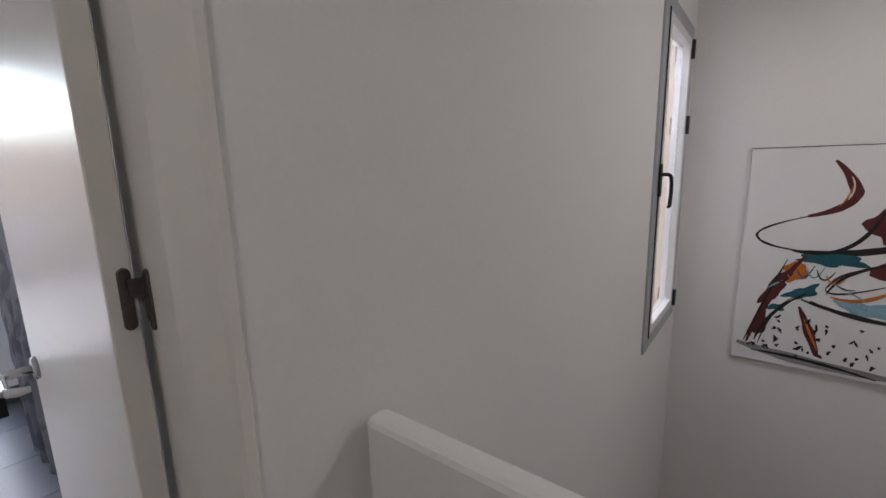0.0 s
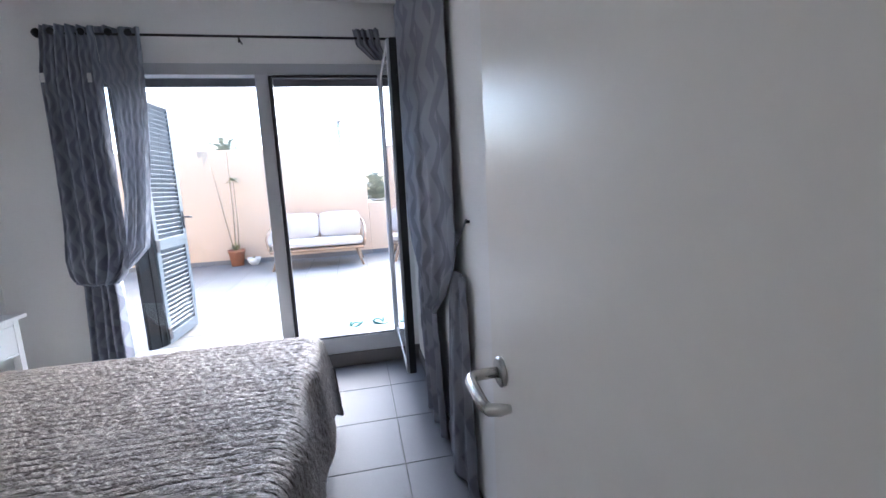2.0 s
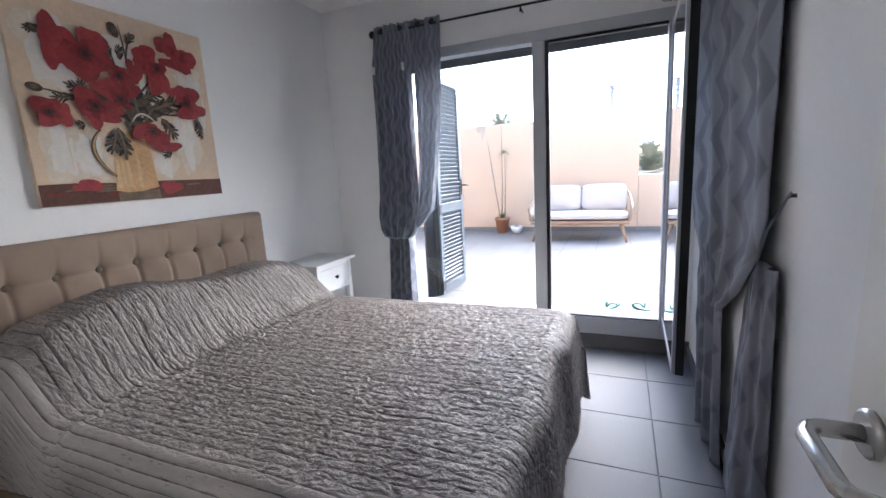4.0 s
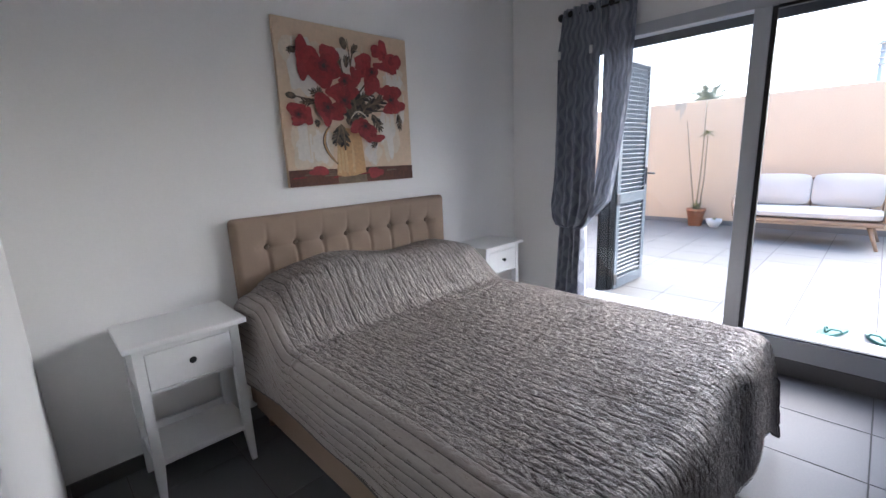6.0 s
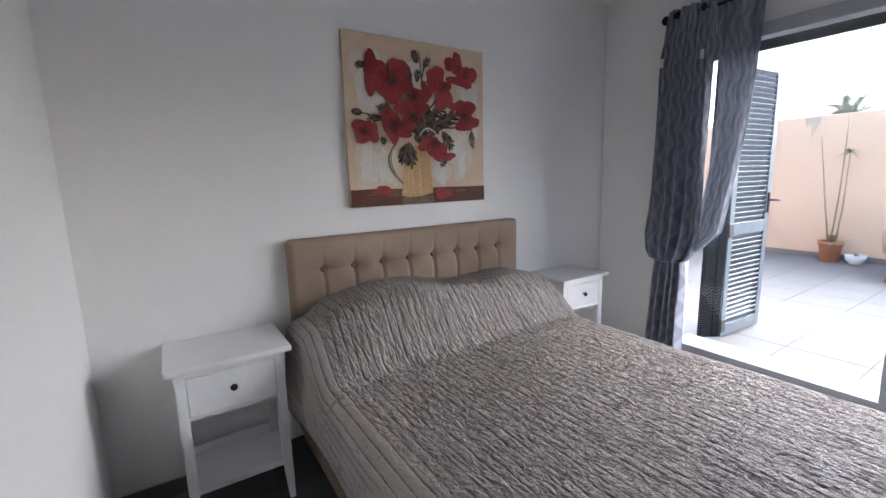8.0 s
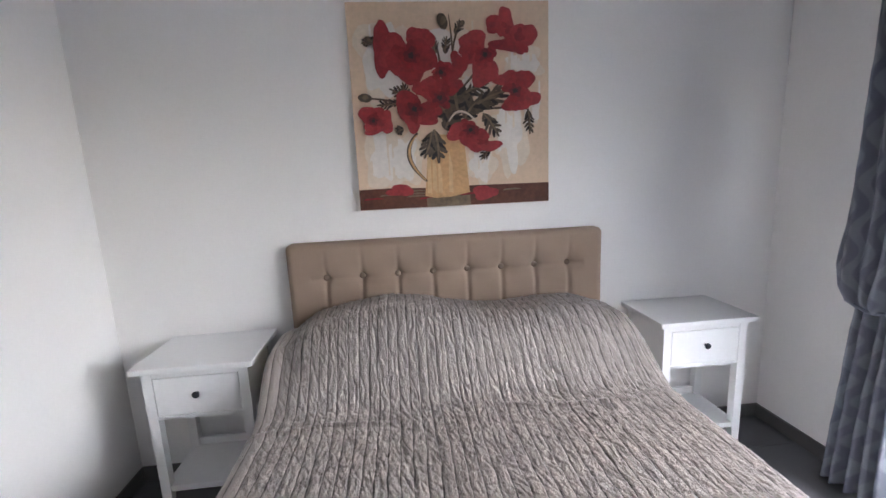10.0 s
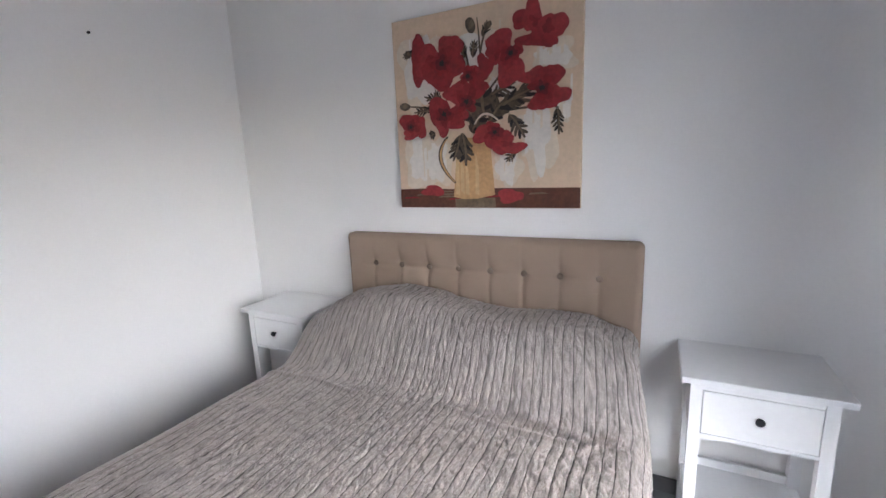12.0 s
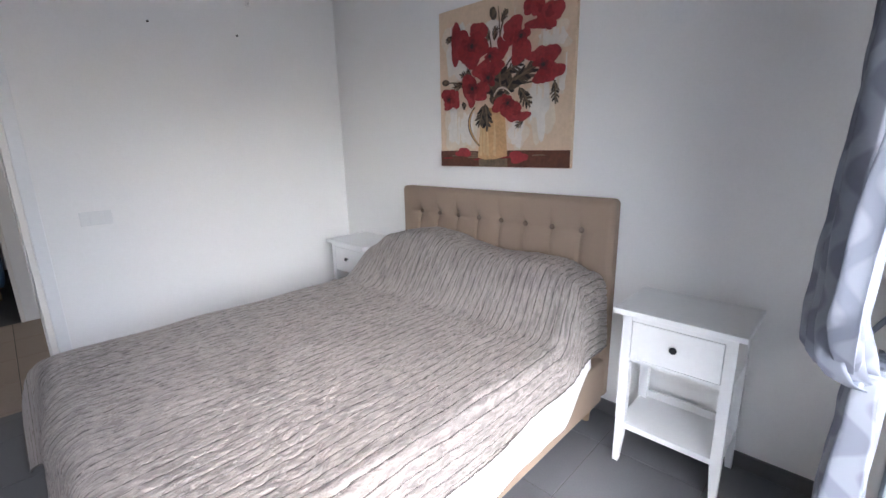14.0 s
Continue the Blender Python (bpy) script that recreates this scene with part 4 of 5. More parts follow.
CURT_W = curtain_material("wave_weave_curtain", (0.225, 0.24, 0.29), (0.325, 0.345, 0.40), False)
CURT_F = curtain_material("thin_wave_weave_curtain", (0.235, 0.25, 0.30), (0.325, 0.345, 0.40), False, 0.14)
CURT_Z = curtain_material("zigzag_weave_curtain", (0.21, 0.215, 0.252), (0.315, 0.32, 0.365), True)


def drape(name, levels, pleats, mat, parent, width, seed=0.0, nu=150, nv=90, wander=0.25, label=""):
    """Hanging cloth. levels: z, one end x y, other end x y, depth of the pleats, from the top down."""
    bm = bmesh.new()
    uvl = bm.loops.layers.uv.new("UVMap")
    zs = [lv[0] for lv in levels]
    rows, coords = [], {}
    for j in range(nv + 1):
        z = zs[0] + (zs[-1] - zs[0]) * j / nv
        col = [float(np.interp(-z, [-q for q in zs], [lv[c] for lv in levels])) for c in range(1, 6)]
        ax, ay, bx, by, amp = col
        dx, dy = bx - ax, by - ay
        ln = math.hypot(dx, dy) or 1e-6
        nx, ny = -dy / ln, dx / ln
        row = []
        for i in range(nu + 1):
            s = i / nu
            ph = 2 * math.pi * pleats * (s + 0.02 * math.sin(3 * z + seed)) + wander * 4 * noise.noise((s * 3 + seed, z * 1.1, seed))
            w = amp * (math.sin(ph) + 0.35 * math.sin(2 * ph + 1 + z)) * (0.75 + 0.5 * noise.noise((s * 4, z * 0.8, seed + 5)))
            w += 0.006 * noise.noise((s * 14, z * 9, seed + 2))
            v = bm.verts.new((ax + dx * s + nx * w, ay + dy * s + ny * w, z + 0.012 * noise.noise((s * 3, 1.0, seed)) * (j == 0 or j == nv)))
            coords[v] = (s * width, z)
            row.append(v)
        rows.append(row)
    for a, b in zip(rows, rows[1:]):
        for i in range(nu):
            f = bm.faces.new((a[i], a[i + 1], b[i + 1], b[i]))
            f.smooth = True
            for lp in f.loops:
                lp[uvl].uv = coords[lp.vert]
    ob = part(name, bm, mat, parent, label, True)
    mod = ob.modifiers.new("thickness", "SOLIDIFY")
    mod.thickness = 0.0025
    return ob


rod_x, rod_z = XW + 0.085, 2.41
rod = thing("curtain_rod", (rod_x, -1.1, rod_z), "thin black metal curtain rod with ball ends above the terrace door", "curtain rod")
part("pole", tube(bmesh.new(), [(0, -1.00, 0), (0, 1.16, 0)], 0.008, 10), DARK, rod)
part("finial", lathe(bmesh.new(), [(0.006, -0.028), (0.02, -0.018), (0.027, 0), (0.02, 0.018), (0.006, 0.028)], 16, (0, -1.015, 0)), DARK, rod)
for y in (-0.97, 0.137):
    part("bracket", tube(bmesh.new(), [(-0.084, y, -0.02), (-0.02, y, -0.02), (0.0, y, -0.011)], 0.006, 8), DARK, rod)
    part("bracket_hook", tube(bmesh.new(), [(0.0, y, -0.010), (0.006, y, -0.04)], 0.006, 8), DARK, rod)

cl = thing("curtain", (rod_x, -1.9, 0), "grey wave-patterned curtain gathered back beside the terrace door", "curtain", "curtains at the terrace door")
drape("gathered_cloth", [(2.455, 0.01, -0.19, 0.01, 0.10, 0.024), (2.15, 0.045, -0.215, 0.03, 0.115, 0.036), (1.7, 0.062, -0.21, 0.05, 0.12, 0.046), (1.25, 0.07, -0.22, 0.055, 0.125, 0.050), (1.0, 0.075, -0.24, 0.06, 0.12, 0.052), (0.90, 0.048, -0.245, 0.040, 0.09, 0.064), (0.855, 0.030, -0.235, 0.025, 0.05, 0.056), (0.825, 0.0, -0.21, 0.0, 0.0, 0.042)], 5, CURT_W, cl, 0.9, 1.0)
drape("loose_flap", [(2.455, 0.0, 0.10, 0.0, 0.355, 0.018), (2.12, 0.02, 0.115, 0.02, 0.352, 0.020), (2.09, 0.02, 0.15, 0.02, 0.35, 0.020), (1.75, 0.03, 0.152, 0.02, 0.325, 0.022), (1.4, 0.05, 0.140, 0.035, 0.29, 0.022), (1.22, 0.06, 0.115, 0.045, 0.268, 0.024), (1.06, 0.065, 0.08, 0.05, 0.245, 0.026), (0.95, 0.05, 0.03, 0.04, 0.14, 0.024), (0.86, 0.035, -0.03, 0.03, 0.02, 0.016)], 3, CURT_F, cl, 0.45, 4.0, 90, 80)
drape("tail", [(0.86, -0.015, -0.215, -0.015, 0.0, 0.036), (0.72, -0.015, -0.225, -0.015, 0.01, 0.042), (0.45, -0.010, -0.24, -0.010, 0.01, 0.048), (0.015, 0.0, -0.27, 0.0, 0.02, 0.052)], 5, CURT_W, cl, 0.6, 7.0, 100, 50)
part("tieback", tube(bmesh.new(), [(-0.083, -0.32, 1.04), (-0.04, -0.28, 0.95), (0.03, -0.22, 0.845), (0.06, -0.11, 0.83), (0.035, 0.0, 0.838), (0.01, 0.03, 0.85)], 0.007, 8), CURT_W, cl)
for y in (-0.12, 0.04, 0.19, 0.30):
    g = part("grommet", lathe(bmesh.new(), [(0.022, 0), (0.022, 0.004), (0.012, 0.005)], 16), DARK, cl)
    g.matrix_basis = pose(0.036, y, 2.41, 0, 90, 0)
for y in (-0.175, 0.075):
    part("tape_loop", boxed((0.088, 0.092, y - 0.012, y + 0.012, 2.10, 2.155), bevel=0.001, segs=1), PLASTIC, cl, "small white heading-tape loop")

cr = thing("curtain", (-2.6, 0.04, 0), "dark grey zigzag-patterned curtain pulled aside behind the open sash", "curtain", "curtains at the terrace door")
drape("gathered_cloth", [(2.60, -1.12, 0.035, 0.25, 0.06, 0.022), (2.0, -1.12, 0.035, 0.27, 0.06, 0.022), (1.5, -1.10, 0.035, 0.31, 0.06, 0.022), (1.15, -1.05, 0.035, 0.34, 0.06, 0.022), (1.0, -0.86, 0.03, 0.30, 0.05, 0.024), (0.85, -0.60, 0.03, 0.10, 0.05, 0.024), (0.69, -0.38, 0.03, -0.16, 0.04, 0.016)], 4, CURT_Z, cr, 1.45, 2.0)
drape("tail", [(0.95, -0.68, 0.03, -0.22, 0.05, 0.016), (0.5, -0.60, 0.03, -0.12, 0.05, 0.022), (0.015, -0.54, 0.03, -0.05, 0.05, 0.024)], 3, CURT_Z, cr, 0.45, 3.0, 90, 40)
drape("tail", [(1.005, 0.20, 0.05, 0.42, 0.065, 0.012), (0.6, 0.12, 0.045, 0.46, 0.06, 0.018), (0.015, 0.05, 0.035, 0.50, 0.06, 0.022)], 2, CURT_Z, cr, 0.5, 9.0, 90, 50)
drape("rod_gather", [(2.47, -1.185, -0.26, -1.185, -0.08, 0.02), (2.36, -1.18, -0.24, -1.175, -0.07, 0.02), (2.26, -1.16, -0.14, -1.15, -0.03, 0.014)], 4, CURT_Z, cr, 0.3, 6.0, 60, 20)
part("tieback", tube(bmesh.new(), [(0.43, 0.075, 1.228), (0.37, 0.045, 1.12), (0.325, 0.04, 1.03), (0.30, 0.035, 0.985)], 0.004, 6), CURT_F, cr, "thin grey tieback cord")
tagged(link("tieback_hook", tube(bmesh.new(), [(-2.17, YN, 1.225), (-2.17, YN - 0.010, 1.225), (-2.17, YN - 0.016, 1.227)], [0.006, 0.006, 0.011], 10), DARK), "small dark metal tieback hook on the wall", "hook")

# ---- small things on the walls ----
switch = thing("light_switch", (XE, -0.93, 1.05), "white plastic light switch on the wall by the door", "light switch")
part("plate", boxed((-0.009, -0.0005, -0.075, 0.075, -0.04, 0.04), bevel=0.003), PLASTIC, switch)
part("rocker", boxed((-0.014, -0.0095, -0.033, 0.033, -0.03, 0.03), bevel=0.002), PLASTIC, switch)
for y, z in ((-1.86, 2.16), (-1.35, 2.16)):
    tagged(link("nail", tube(bmesh.new(), [(XE, y, z), (XE - 0.012, y, z)], 0.006, 8), DARK), "small dark nail in the bare white wall", "nail")

wall_hook = thing("wall_hook", (XE, -1.955, 2.355), "small white plastic hook high on the bare wall", "hook")
part("plate", boxed((-0.005, -0.0005, -0.014, 0.014, 0.0, 0.055), bevel=0.002), PLASTIC, wall_hook)
part("peg", tube(bmesh.new(), [(-0.004, 0, 0.03), (-0.016, 0, 0.012), (-0.024, 0, 0.012), (-0.028, 0, 0.026)], 0.005, 10), PLASTIC, wall_hook)

# ---- shutters on the terrace ----
def shutter_leaf(parent, at, width, turn, label, mat):
    """A louvred leaf: two stiles, three rails and tilted slats; its hinge edge at the origin."""
    z0, z1 = 0.19, 2.22
    s = part("shutter_leaf", boxed((0, 0.06, -0.02, 0.02, z0, z1), (width - 0.06, width, -0.02, 0.02, z0, z1), (0.06, width - 0.06, -0.02, 0.02, z0, z0 + 0.09), (0.06, width - 0.06, -0.02, 0.02, z1 - 0.09, z1), (0.06, width - 0.06, -0.02, 0.02, 0.96, 1.05), bevel=0.003, segs=1), mat, parent, label)
    s.matrix_basis = pose(*at, 0, 0, turn)
    bm = boxed((0.055, width - 0.055, -0.026, 0.026, -0.0035, 0.0035))
    bmesh.ops.rotate(bm, verts=bm.verts[:], cent=(0, 0, 0), matrix=Matrix.Rotation(radians(-52), 3, "X"))
    bmesh.ops.recalc_face_normals(bm, faces=bm.faces[:])
    me = bpy.data.meshes.new("slat")
    bm.to_mesh(me)
    bm.free()
    me.materials.append(mat)
    for a, b in ((z0 + 0.09, 0.96), (1.05, z1 - 0.09)):
        n = int((b - a) / 0.037)
        for k in range(n):
            o = new("slat", me)
            o.parent = s
            o.location = (0, 0, a + (b - a) * (k + 0.5) / n)
    return s


shutters = thing("shutter", (-4.11, -2.0, 0), "blue-grey louvred shutter folded open on the terrace", "shutter")
# near-black colour stands in for the shade on the turned-away folding leaf
fold = part("folding_leaf", boxed((0.09, 0.12, -0.02, 0.02, 0.19, 2.22), (0.18, 0.235, -0.02, 0.02, 0.19, 2.22), (0.12, 0.18, -0.014, 0.014, 0.19, 2.22), bevel=0.003, segs=1), material("shaded_leaf_black", (0.012, 0.013, 0.015), 0.9, vary=0.1, specular=0.1), shutters, "narrow folding leaf, its shade put into a near-black colour")
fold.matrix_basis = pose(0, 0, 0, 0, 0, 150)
leaf2 = shutter_leaf(shutters, (-0.20, 0.125, 0), 0.57, 177, "louvred leaf with a black handle", SHUT)
part("handle", tube(boxed((0.525, 0.55, -0.03, -0.0205, 1.10, 1.26), bevel=0.003, segs=1), [(0.54, -0.025, 1.20), (0.54, -0.065, 1.20), (0.60, -0.07, 1.195)], 0.009), DARK, leaf2)
for z in (0.28, 1.0, 1.95):
    part("hinge", boxed((-0.02, 0.03, -0.033, -0.0205, z - 0.05, z + 0.05), bevel=0.004, segs=1), DARK, leaf2)

# ---- terrace walls and what stands there ----
TZ, TX = 0.165, -8.6
terrace_wall = structure("terrace_wall", boxed((TX - 0.2, TX, -5.2, -0.046, 0, 2.135), bevel=0.01), RENDER_BEIGE, "beige rendered terrace wall", "wall")
STAIN = material("damp_stain", (0.43, 0.36, 0.28), 0.9, vary=0.3, scale=9, grain=60, bump=0.2)
random.seed(8)
bm = bmesh.new()
for k in range(7):
    y, h, w = -2.80 + 0.022 * k, random.uniform(0.10, 0.34), random.uniform(0.012, 0.022)
    bm.faces.new([bm.verts.new((TX + 0.002 + 0.0004 * k, a, b)) for a, b in ((y - w, 2.128), (y + w, 2.128), (y + 0.6 * w, 2.128 - 0.7 * h), (y, 2.128 - h), (y - 0.7 * w, 2.128 - 0.6 * h))])
part("damp_stain", bm, STAIN, terrace_wall, "grey damp streaks below the coping")
structure("terrace_low_wall", boxed((TX - 0.2, TX - 0.02, -0.044, 4.2, 0, 1.117), bevel=0.01), RENDER_BEIGE, "lower stretch of the beige terrace wall", "wall")
structure("terrace_side_wall", boxed((-9.0, -4.10, -5.4, -5.2, 0, 2.6)), RENDER_BEIGE, "beige rendered side wall of the terrace", "wall")
structure("courtyard_wall", boxed((-1.9, -1.7, 0.6, 5.4, -3, 3.2), (-1.7, XE, 4.6, 4.8, -3, 3.2)), RENDER_BEIGE, "beige rendered wall outside the stairwell window", "wall")
structure("house_wall", boxed((-4.10, -3.98, -5.4, YS - 0.142, -0.2, 2.9)), RENDER_BEIGE, "beige rendered house wall beside the terrace", "wall")
structure("terrace_skirting", boxed((TX, TX + 0.012, -5.2, -0.046, TZ, TZ + 0.08), (TX - 0.018, TX - 0.006, -0.04, 4.2, TZ, TZ + 0.08)), PATIO, "pale tile skirting at the terrace wall", "skirting")
structure("ground", boxed((-3000, 3000, -3000, 3000, -3.4, -3.2)), GROUND, "dry open ground reaching the horizon", "ground")


def cushion_bm(x0, x1, y0, y1, z0, z1, puff=0.03):
    bm = bmesh.new()
    size = (x1 - x0, y1 - y0, z1 - z0)
    thin = size.index(min(size))
    box(bm, x0, x1, y0, y1, z0, z1)
    bmesh.ops.subdivide_edges(bm, edges=bm.edges[:], cuts=7, use_grid_fill=True)
    c = Vector(((x0 + x1) / 2, (y0 + y1) / 2, (z0 + z1) / 2))
    h = Vector(((x1 - x0) / 2, (y1 - y0) / 2, (z1 - z0) / 2))
    for v in bm.verts:
        q = Vector(((v.co.x - c.x) / h.x, (v.co.y - c.y) / h.y, (v.co.z - c.z) / h.z))
        for k in range(3):
            o = [abs(q[m]) for m in range(3) if m != k]
            v.co[k] += (q[k] * (puff if k == thin else puff * 0.3) * (1 - o[0] ** 2) * (1 - o[1] ** 2)) - q[k] * 0.02 * max(0, max(o) - 0.7) / 0.3 * abs(q[k])
    return bm


sofa = thing("garden_sofa", (-7.83, -0.91, TZ), "two-seat teak garden sofa with off-white cushions on the terrace", "sofa")
SWD = 0.72
part("seat_frame", boxed((-0.30, 0.37, -SWD, SWD, 0.27, 0.32), bevel=0.012), TEAK, sofa)
for y in (-0.60, 0.60):
    for x, dx in ((0.30, 0.08), (-0.26, -0.08)):
        part("leg", tube(bmesh.new(), [(x, y, 0.27), (x + dx, y + (0.09 if y > 0 else -0.09), 0.0)], [0.026, 0.017], 10), TEAK, sofa)
for k in range(13):
    y = -SWD + 0.03 + k * (2 * SWD - 0.06) / 12
    part("back_rod", tube(bmesh.new(), [(-0.30, y, 0.32), (-0.40, y, 0.76)], 0.008, 6), TEAK, sofa)
part("back_rail", tube(bmesh.new(), [(0.36, -SWD, 0.32), (0.33, -SWD - 0.03, 0.50), (0.2, -SWD - 0.03, 0.56), (-0.25, -SWD - 0.01, 0.66), (-0.40, -SWD + 0.06, 0.76), (-0.41, 0, 0.78), (-0.40, SWD - 0.06, 0.76), (-0.25, SWD + 0.01, 0.66), (0.2, SWD + 0.03, 0.56), (0.33, SWD + 0.03, 0.50), (0.36, SWD, 0.32)], 0.02, 10), TEAK, sofa)
for sy in (-1, 1):
    bm = bmesh.new()
    for k in range(10):
        t = k / 9
        tube(bm, [(0.34 - 0.62 * t, sy * SWD, 0.31), (0.30 - 0.62 * t, sy * (SWD + 0.028), 0.51 + 0.10 * t)], 0.017, 6)
    part("arm_panel", bm, ROPE, sofa, "pale woven rope side panel")
part("seat_cushion", cushion_bm(-0.28, 0.36, -SWD + 0.02, SWD - 0.02, 0.325, 0.43, 0.015), CUSHION, sofa, "off-white seat cushion", True)
for a, b in ((-SWD + 0.04, -0.01), (0.01, SWD - 0.04)):
    bc = part("back_cushion", cushion_bm(-0.07, 0.07, a, b, 0.0, 0.41, 0.035), CUSHION, sofa, "plump off-white back cushion", True)
    bc.matrix_basis = pose(-0.235, 0, 0.435, 0, -13, 0)

pot = thing("flower_pot", (-8.40, -2.335, TZ), "terracotta pot with tall bare canes and green leaves", "potted plant")
part("pot", lathe(bmesh.new(), [(0.095, 0), (0.125, 0.235), (0.138, 0.237), (0.14, 0.28), (0.125, 0.28), (0.12, 0.255)], 28), TERRA, pot)
part("soil", lathe(bmesh.new(), [(0.118, 0.245), (0.10, 0.262), (0.02, 0.266)], 16), SOIL, pot)
random.seed(11)
for bx, by, tx, ty, tz in ((-0.03, -0.04, -0.02, -0.235, 1.665), (0.02, 0.0, 0.0, 0.03, 1.92), (0.03, 0.05, 0.02, 0.085, 1.46)):
    part("cane", tube(bmesh.new(), [(bx, by, 0.25), ((bx + tx) / 2 + 0.01, (by + ty) / 2 + 0.015, tz / 2), (tx, ty, tz)], [0.010, 0.009, 0.006], 8), CANE, pot)


def leaf_blades(bm, at, n, length, width, up0, up1, droop=0.4):
    """A tuft of narrow arching blades."""
    at = Vector(at)
    for _ in range(n):
        a, e = random.uniform(0, 2 * math.pi), radians(random.uniform(up0, up1))
        ln = length * random.uniform(0.6, 1.1)
        d = Vector((math.cos(a) * math.cos(e), math.sin(a) * math.cos(e), math.sin(e)))
        side = Vector((-math.sin(a), math.cos(a), 0))
        prev = None
        for k in range(6):
            t = k / 5
            p = at + d * ln * t + Vector((0, 0, -droop * ln * t * t))
            w = width * (0.4 + 0.6 * math.sin(math.pi * min(1, t + 0.25))) * (1 - t * 0.85)
            cur = (bm.verts.new(p - side * w), bm.verts.new(p + side * w + Vector((0, 0, 0.15 * w))))
            if prev:
                bm.faces.new((prev[0], prev[1], cur[1], cur[0]))
            prev = cur
    return bm


part("leaves", leaf_blades(bmesh.new(), (0.0, 0.0, 0.26), 60, 0.30, 0.013, 10, 75), LEAF, pot)
part("leaves", leaf_blades(bmesh.new(), (0.02, 0.085, 1.45), 46, 0.22, 0.010, -10, 50), LEAF, pot)
bowl = thing("planter_bowl", (-8.36, -2.06, TZ), "small white ceramic planter bowl beside the pot", "planter")
part("bowl", lathe(bmesh.new(), [(0.055, 0), (0.10, 0.07), (0.112, 0.13), (0.10, 0.13), (0.09, 0.11)], 24), CERAMIC, bowl)
part("soil", lathe(bmesh.new(), [(0.089, 0.10), (0.06, 0.112), (0.01, 0.115)], 16), SOIL, bowl)
part("leaves", leaf_blades(bmesh.new(), (0, 0, 0.11), 26, 0.09, 0.014, 10, 70), LEAF, bowl)


def palm(at, height, reach, fronds, label, seed):
    """A trunk and arching fronds, each a rib with many leaflets."""
    random.seed(seed)
    p = thing("palm_tree", at, label, "palm tree")
    part("trunk", tube(bmesh.new(), [(0, 0, 0), (0.05, 0.02, height / 2), (0, 0, height)], [0.2, 0.16, 0.14], 12), BARK, p)
    bm = bmesh.new()
    for _ in range(fronds):
        a, e = random.uniform(0, 2 * math.pi), radians(random.uniform(-5, 80))
        d = Vector((math.cos(a) * math.cos(e), math.sin(a) * math.cos(e), math.sin(e)))
        side = Vector((-math.sin(a), math.cos(a), 0))
        ln = reach * random.uniform(0.7, 1.1)
        for k in range(2, 22):
            t = k / 21
            c = Vector((0, 0, height)) + d * ln * t + Vector((0, 0, -0.45 * ln * t * t))
            for s in (-1, 1):
                tip = c + side * s * ln * 0.26 * (1 - 0.6 * t) + d * ln * 0.12 + Vector((0, 0, -0.05 * ln))
                w = d * ln * 0.009
                bm.faces.new([bm.verts.new(q) for q in (c - w, c + w, tip)])
    part("crown", bm, PALM, p)
    return p


palm((-11.0, -2.95, -3.2), 5.42, 0.78, 46, "spiky palm crown just above the terrace wall", 21)
palm((-11.2, 0.30, -3.2), 4.28, 1.2, 70, "grey-green palm beyond the low terrace wall", 22)
chim = thing("flue_pipe", (-11.0, -0.51, -3.2), "slim grey flue pipe with a cap beyond the wall", "flue pipe")
part("pipe", tube(bmesh.new(), [(0, 0, 0), (0, 0, 6.12)], 0.045, 12), ALU, chim)
for z in (5.8, 5.9, 6.0):
    part("collar", lathe(bmesh.new(), [(0.058, z), (0.058, z + 0.03)], 14), ALU, chim)
part("cap", lathe(bmesh.new(), [(0.085, 6.12), (0.10, 6.135), (0.03, 6.18)], 16), ALU, chim)

def flip_flop(at, turn):
    """A thin foot-shaped sole with a thong strap."""
    f = thing("flip_flop", at, "teal rubber flip-flop lying on the terrace tiles", "flip-flop", "flip-flops by the terrace door", turn)
    out = []
    for k in range(28):
        a = 2 * math.pi * k / 28
        out.append((0.125 * math.cos(a), 0.046 * math.sin(a) * (1 + 0.25 * math.cos(a)) + 0.006 * math.cos(2 * a)))
    bm = bmesh.new()
    lo, hi = [[bm.verts.new((x, y, z)) for x, y in out] for z in (0.0, 0.018)]
    bm.faces.new(lo[::-1])
    bm.faces.new(hi)
    for k in range(28):
        bm.faces.new((lo[k], lo[(k + 1) % 28], hi[(k + 1) % 28], hi[k]))
    part("sole", bm, TEAL, f)
    for sy in (-1, 1):
        part("strap", tube(bmesh.new(), [(0.07, 0, 0.018), (0.05, sy * 0.02, 0.045), (0.0, sy * 0.042, 0.035), (-0.02, sy * 0.045, 0.014)], 0.006, 8), TEAL, f)
    return f


flip_flop((-4.37, -0.16, 0.17), 25)
flip_flop((-4.33, -0.375, 0.17), -30)

# ---- hall: painting of a bull, in loose strokes ----
bull = thing("bull_painting", (0.0, HY, 0.2), "white canvas with a loosely brushed bull in red, teal and orange", "painting")
BULL_X, BULL_W, BULL_Z0, BULL_H = -0.105, 1.20, -0.04, 1.37
part("canvas_edge", boxed((BULL_X - 0.003, BULL_X + BULL_W + 0.003, -0.0305, -0.0012, BULL_Z0 + BULL_H, BULL_Z0 + BULL_H + 0.004)), DARK, bull, "thin dark top edge")
part("canvas", boxed((BULL_X, BULL_X + BULL_W, -0.03, -0.001, BULL_Z0, BULL_Z0 + BULL_H), bevel=0.003), SHEET, bull)


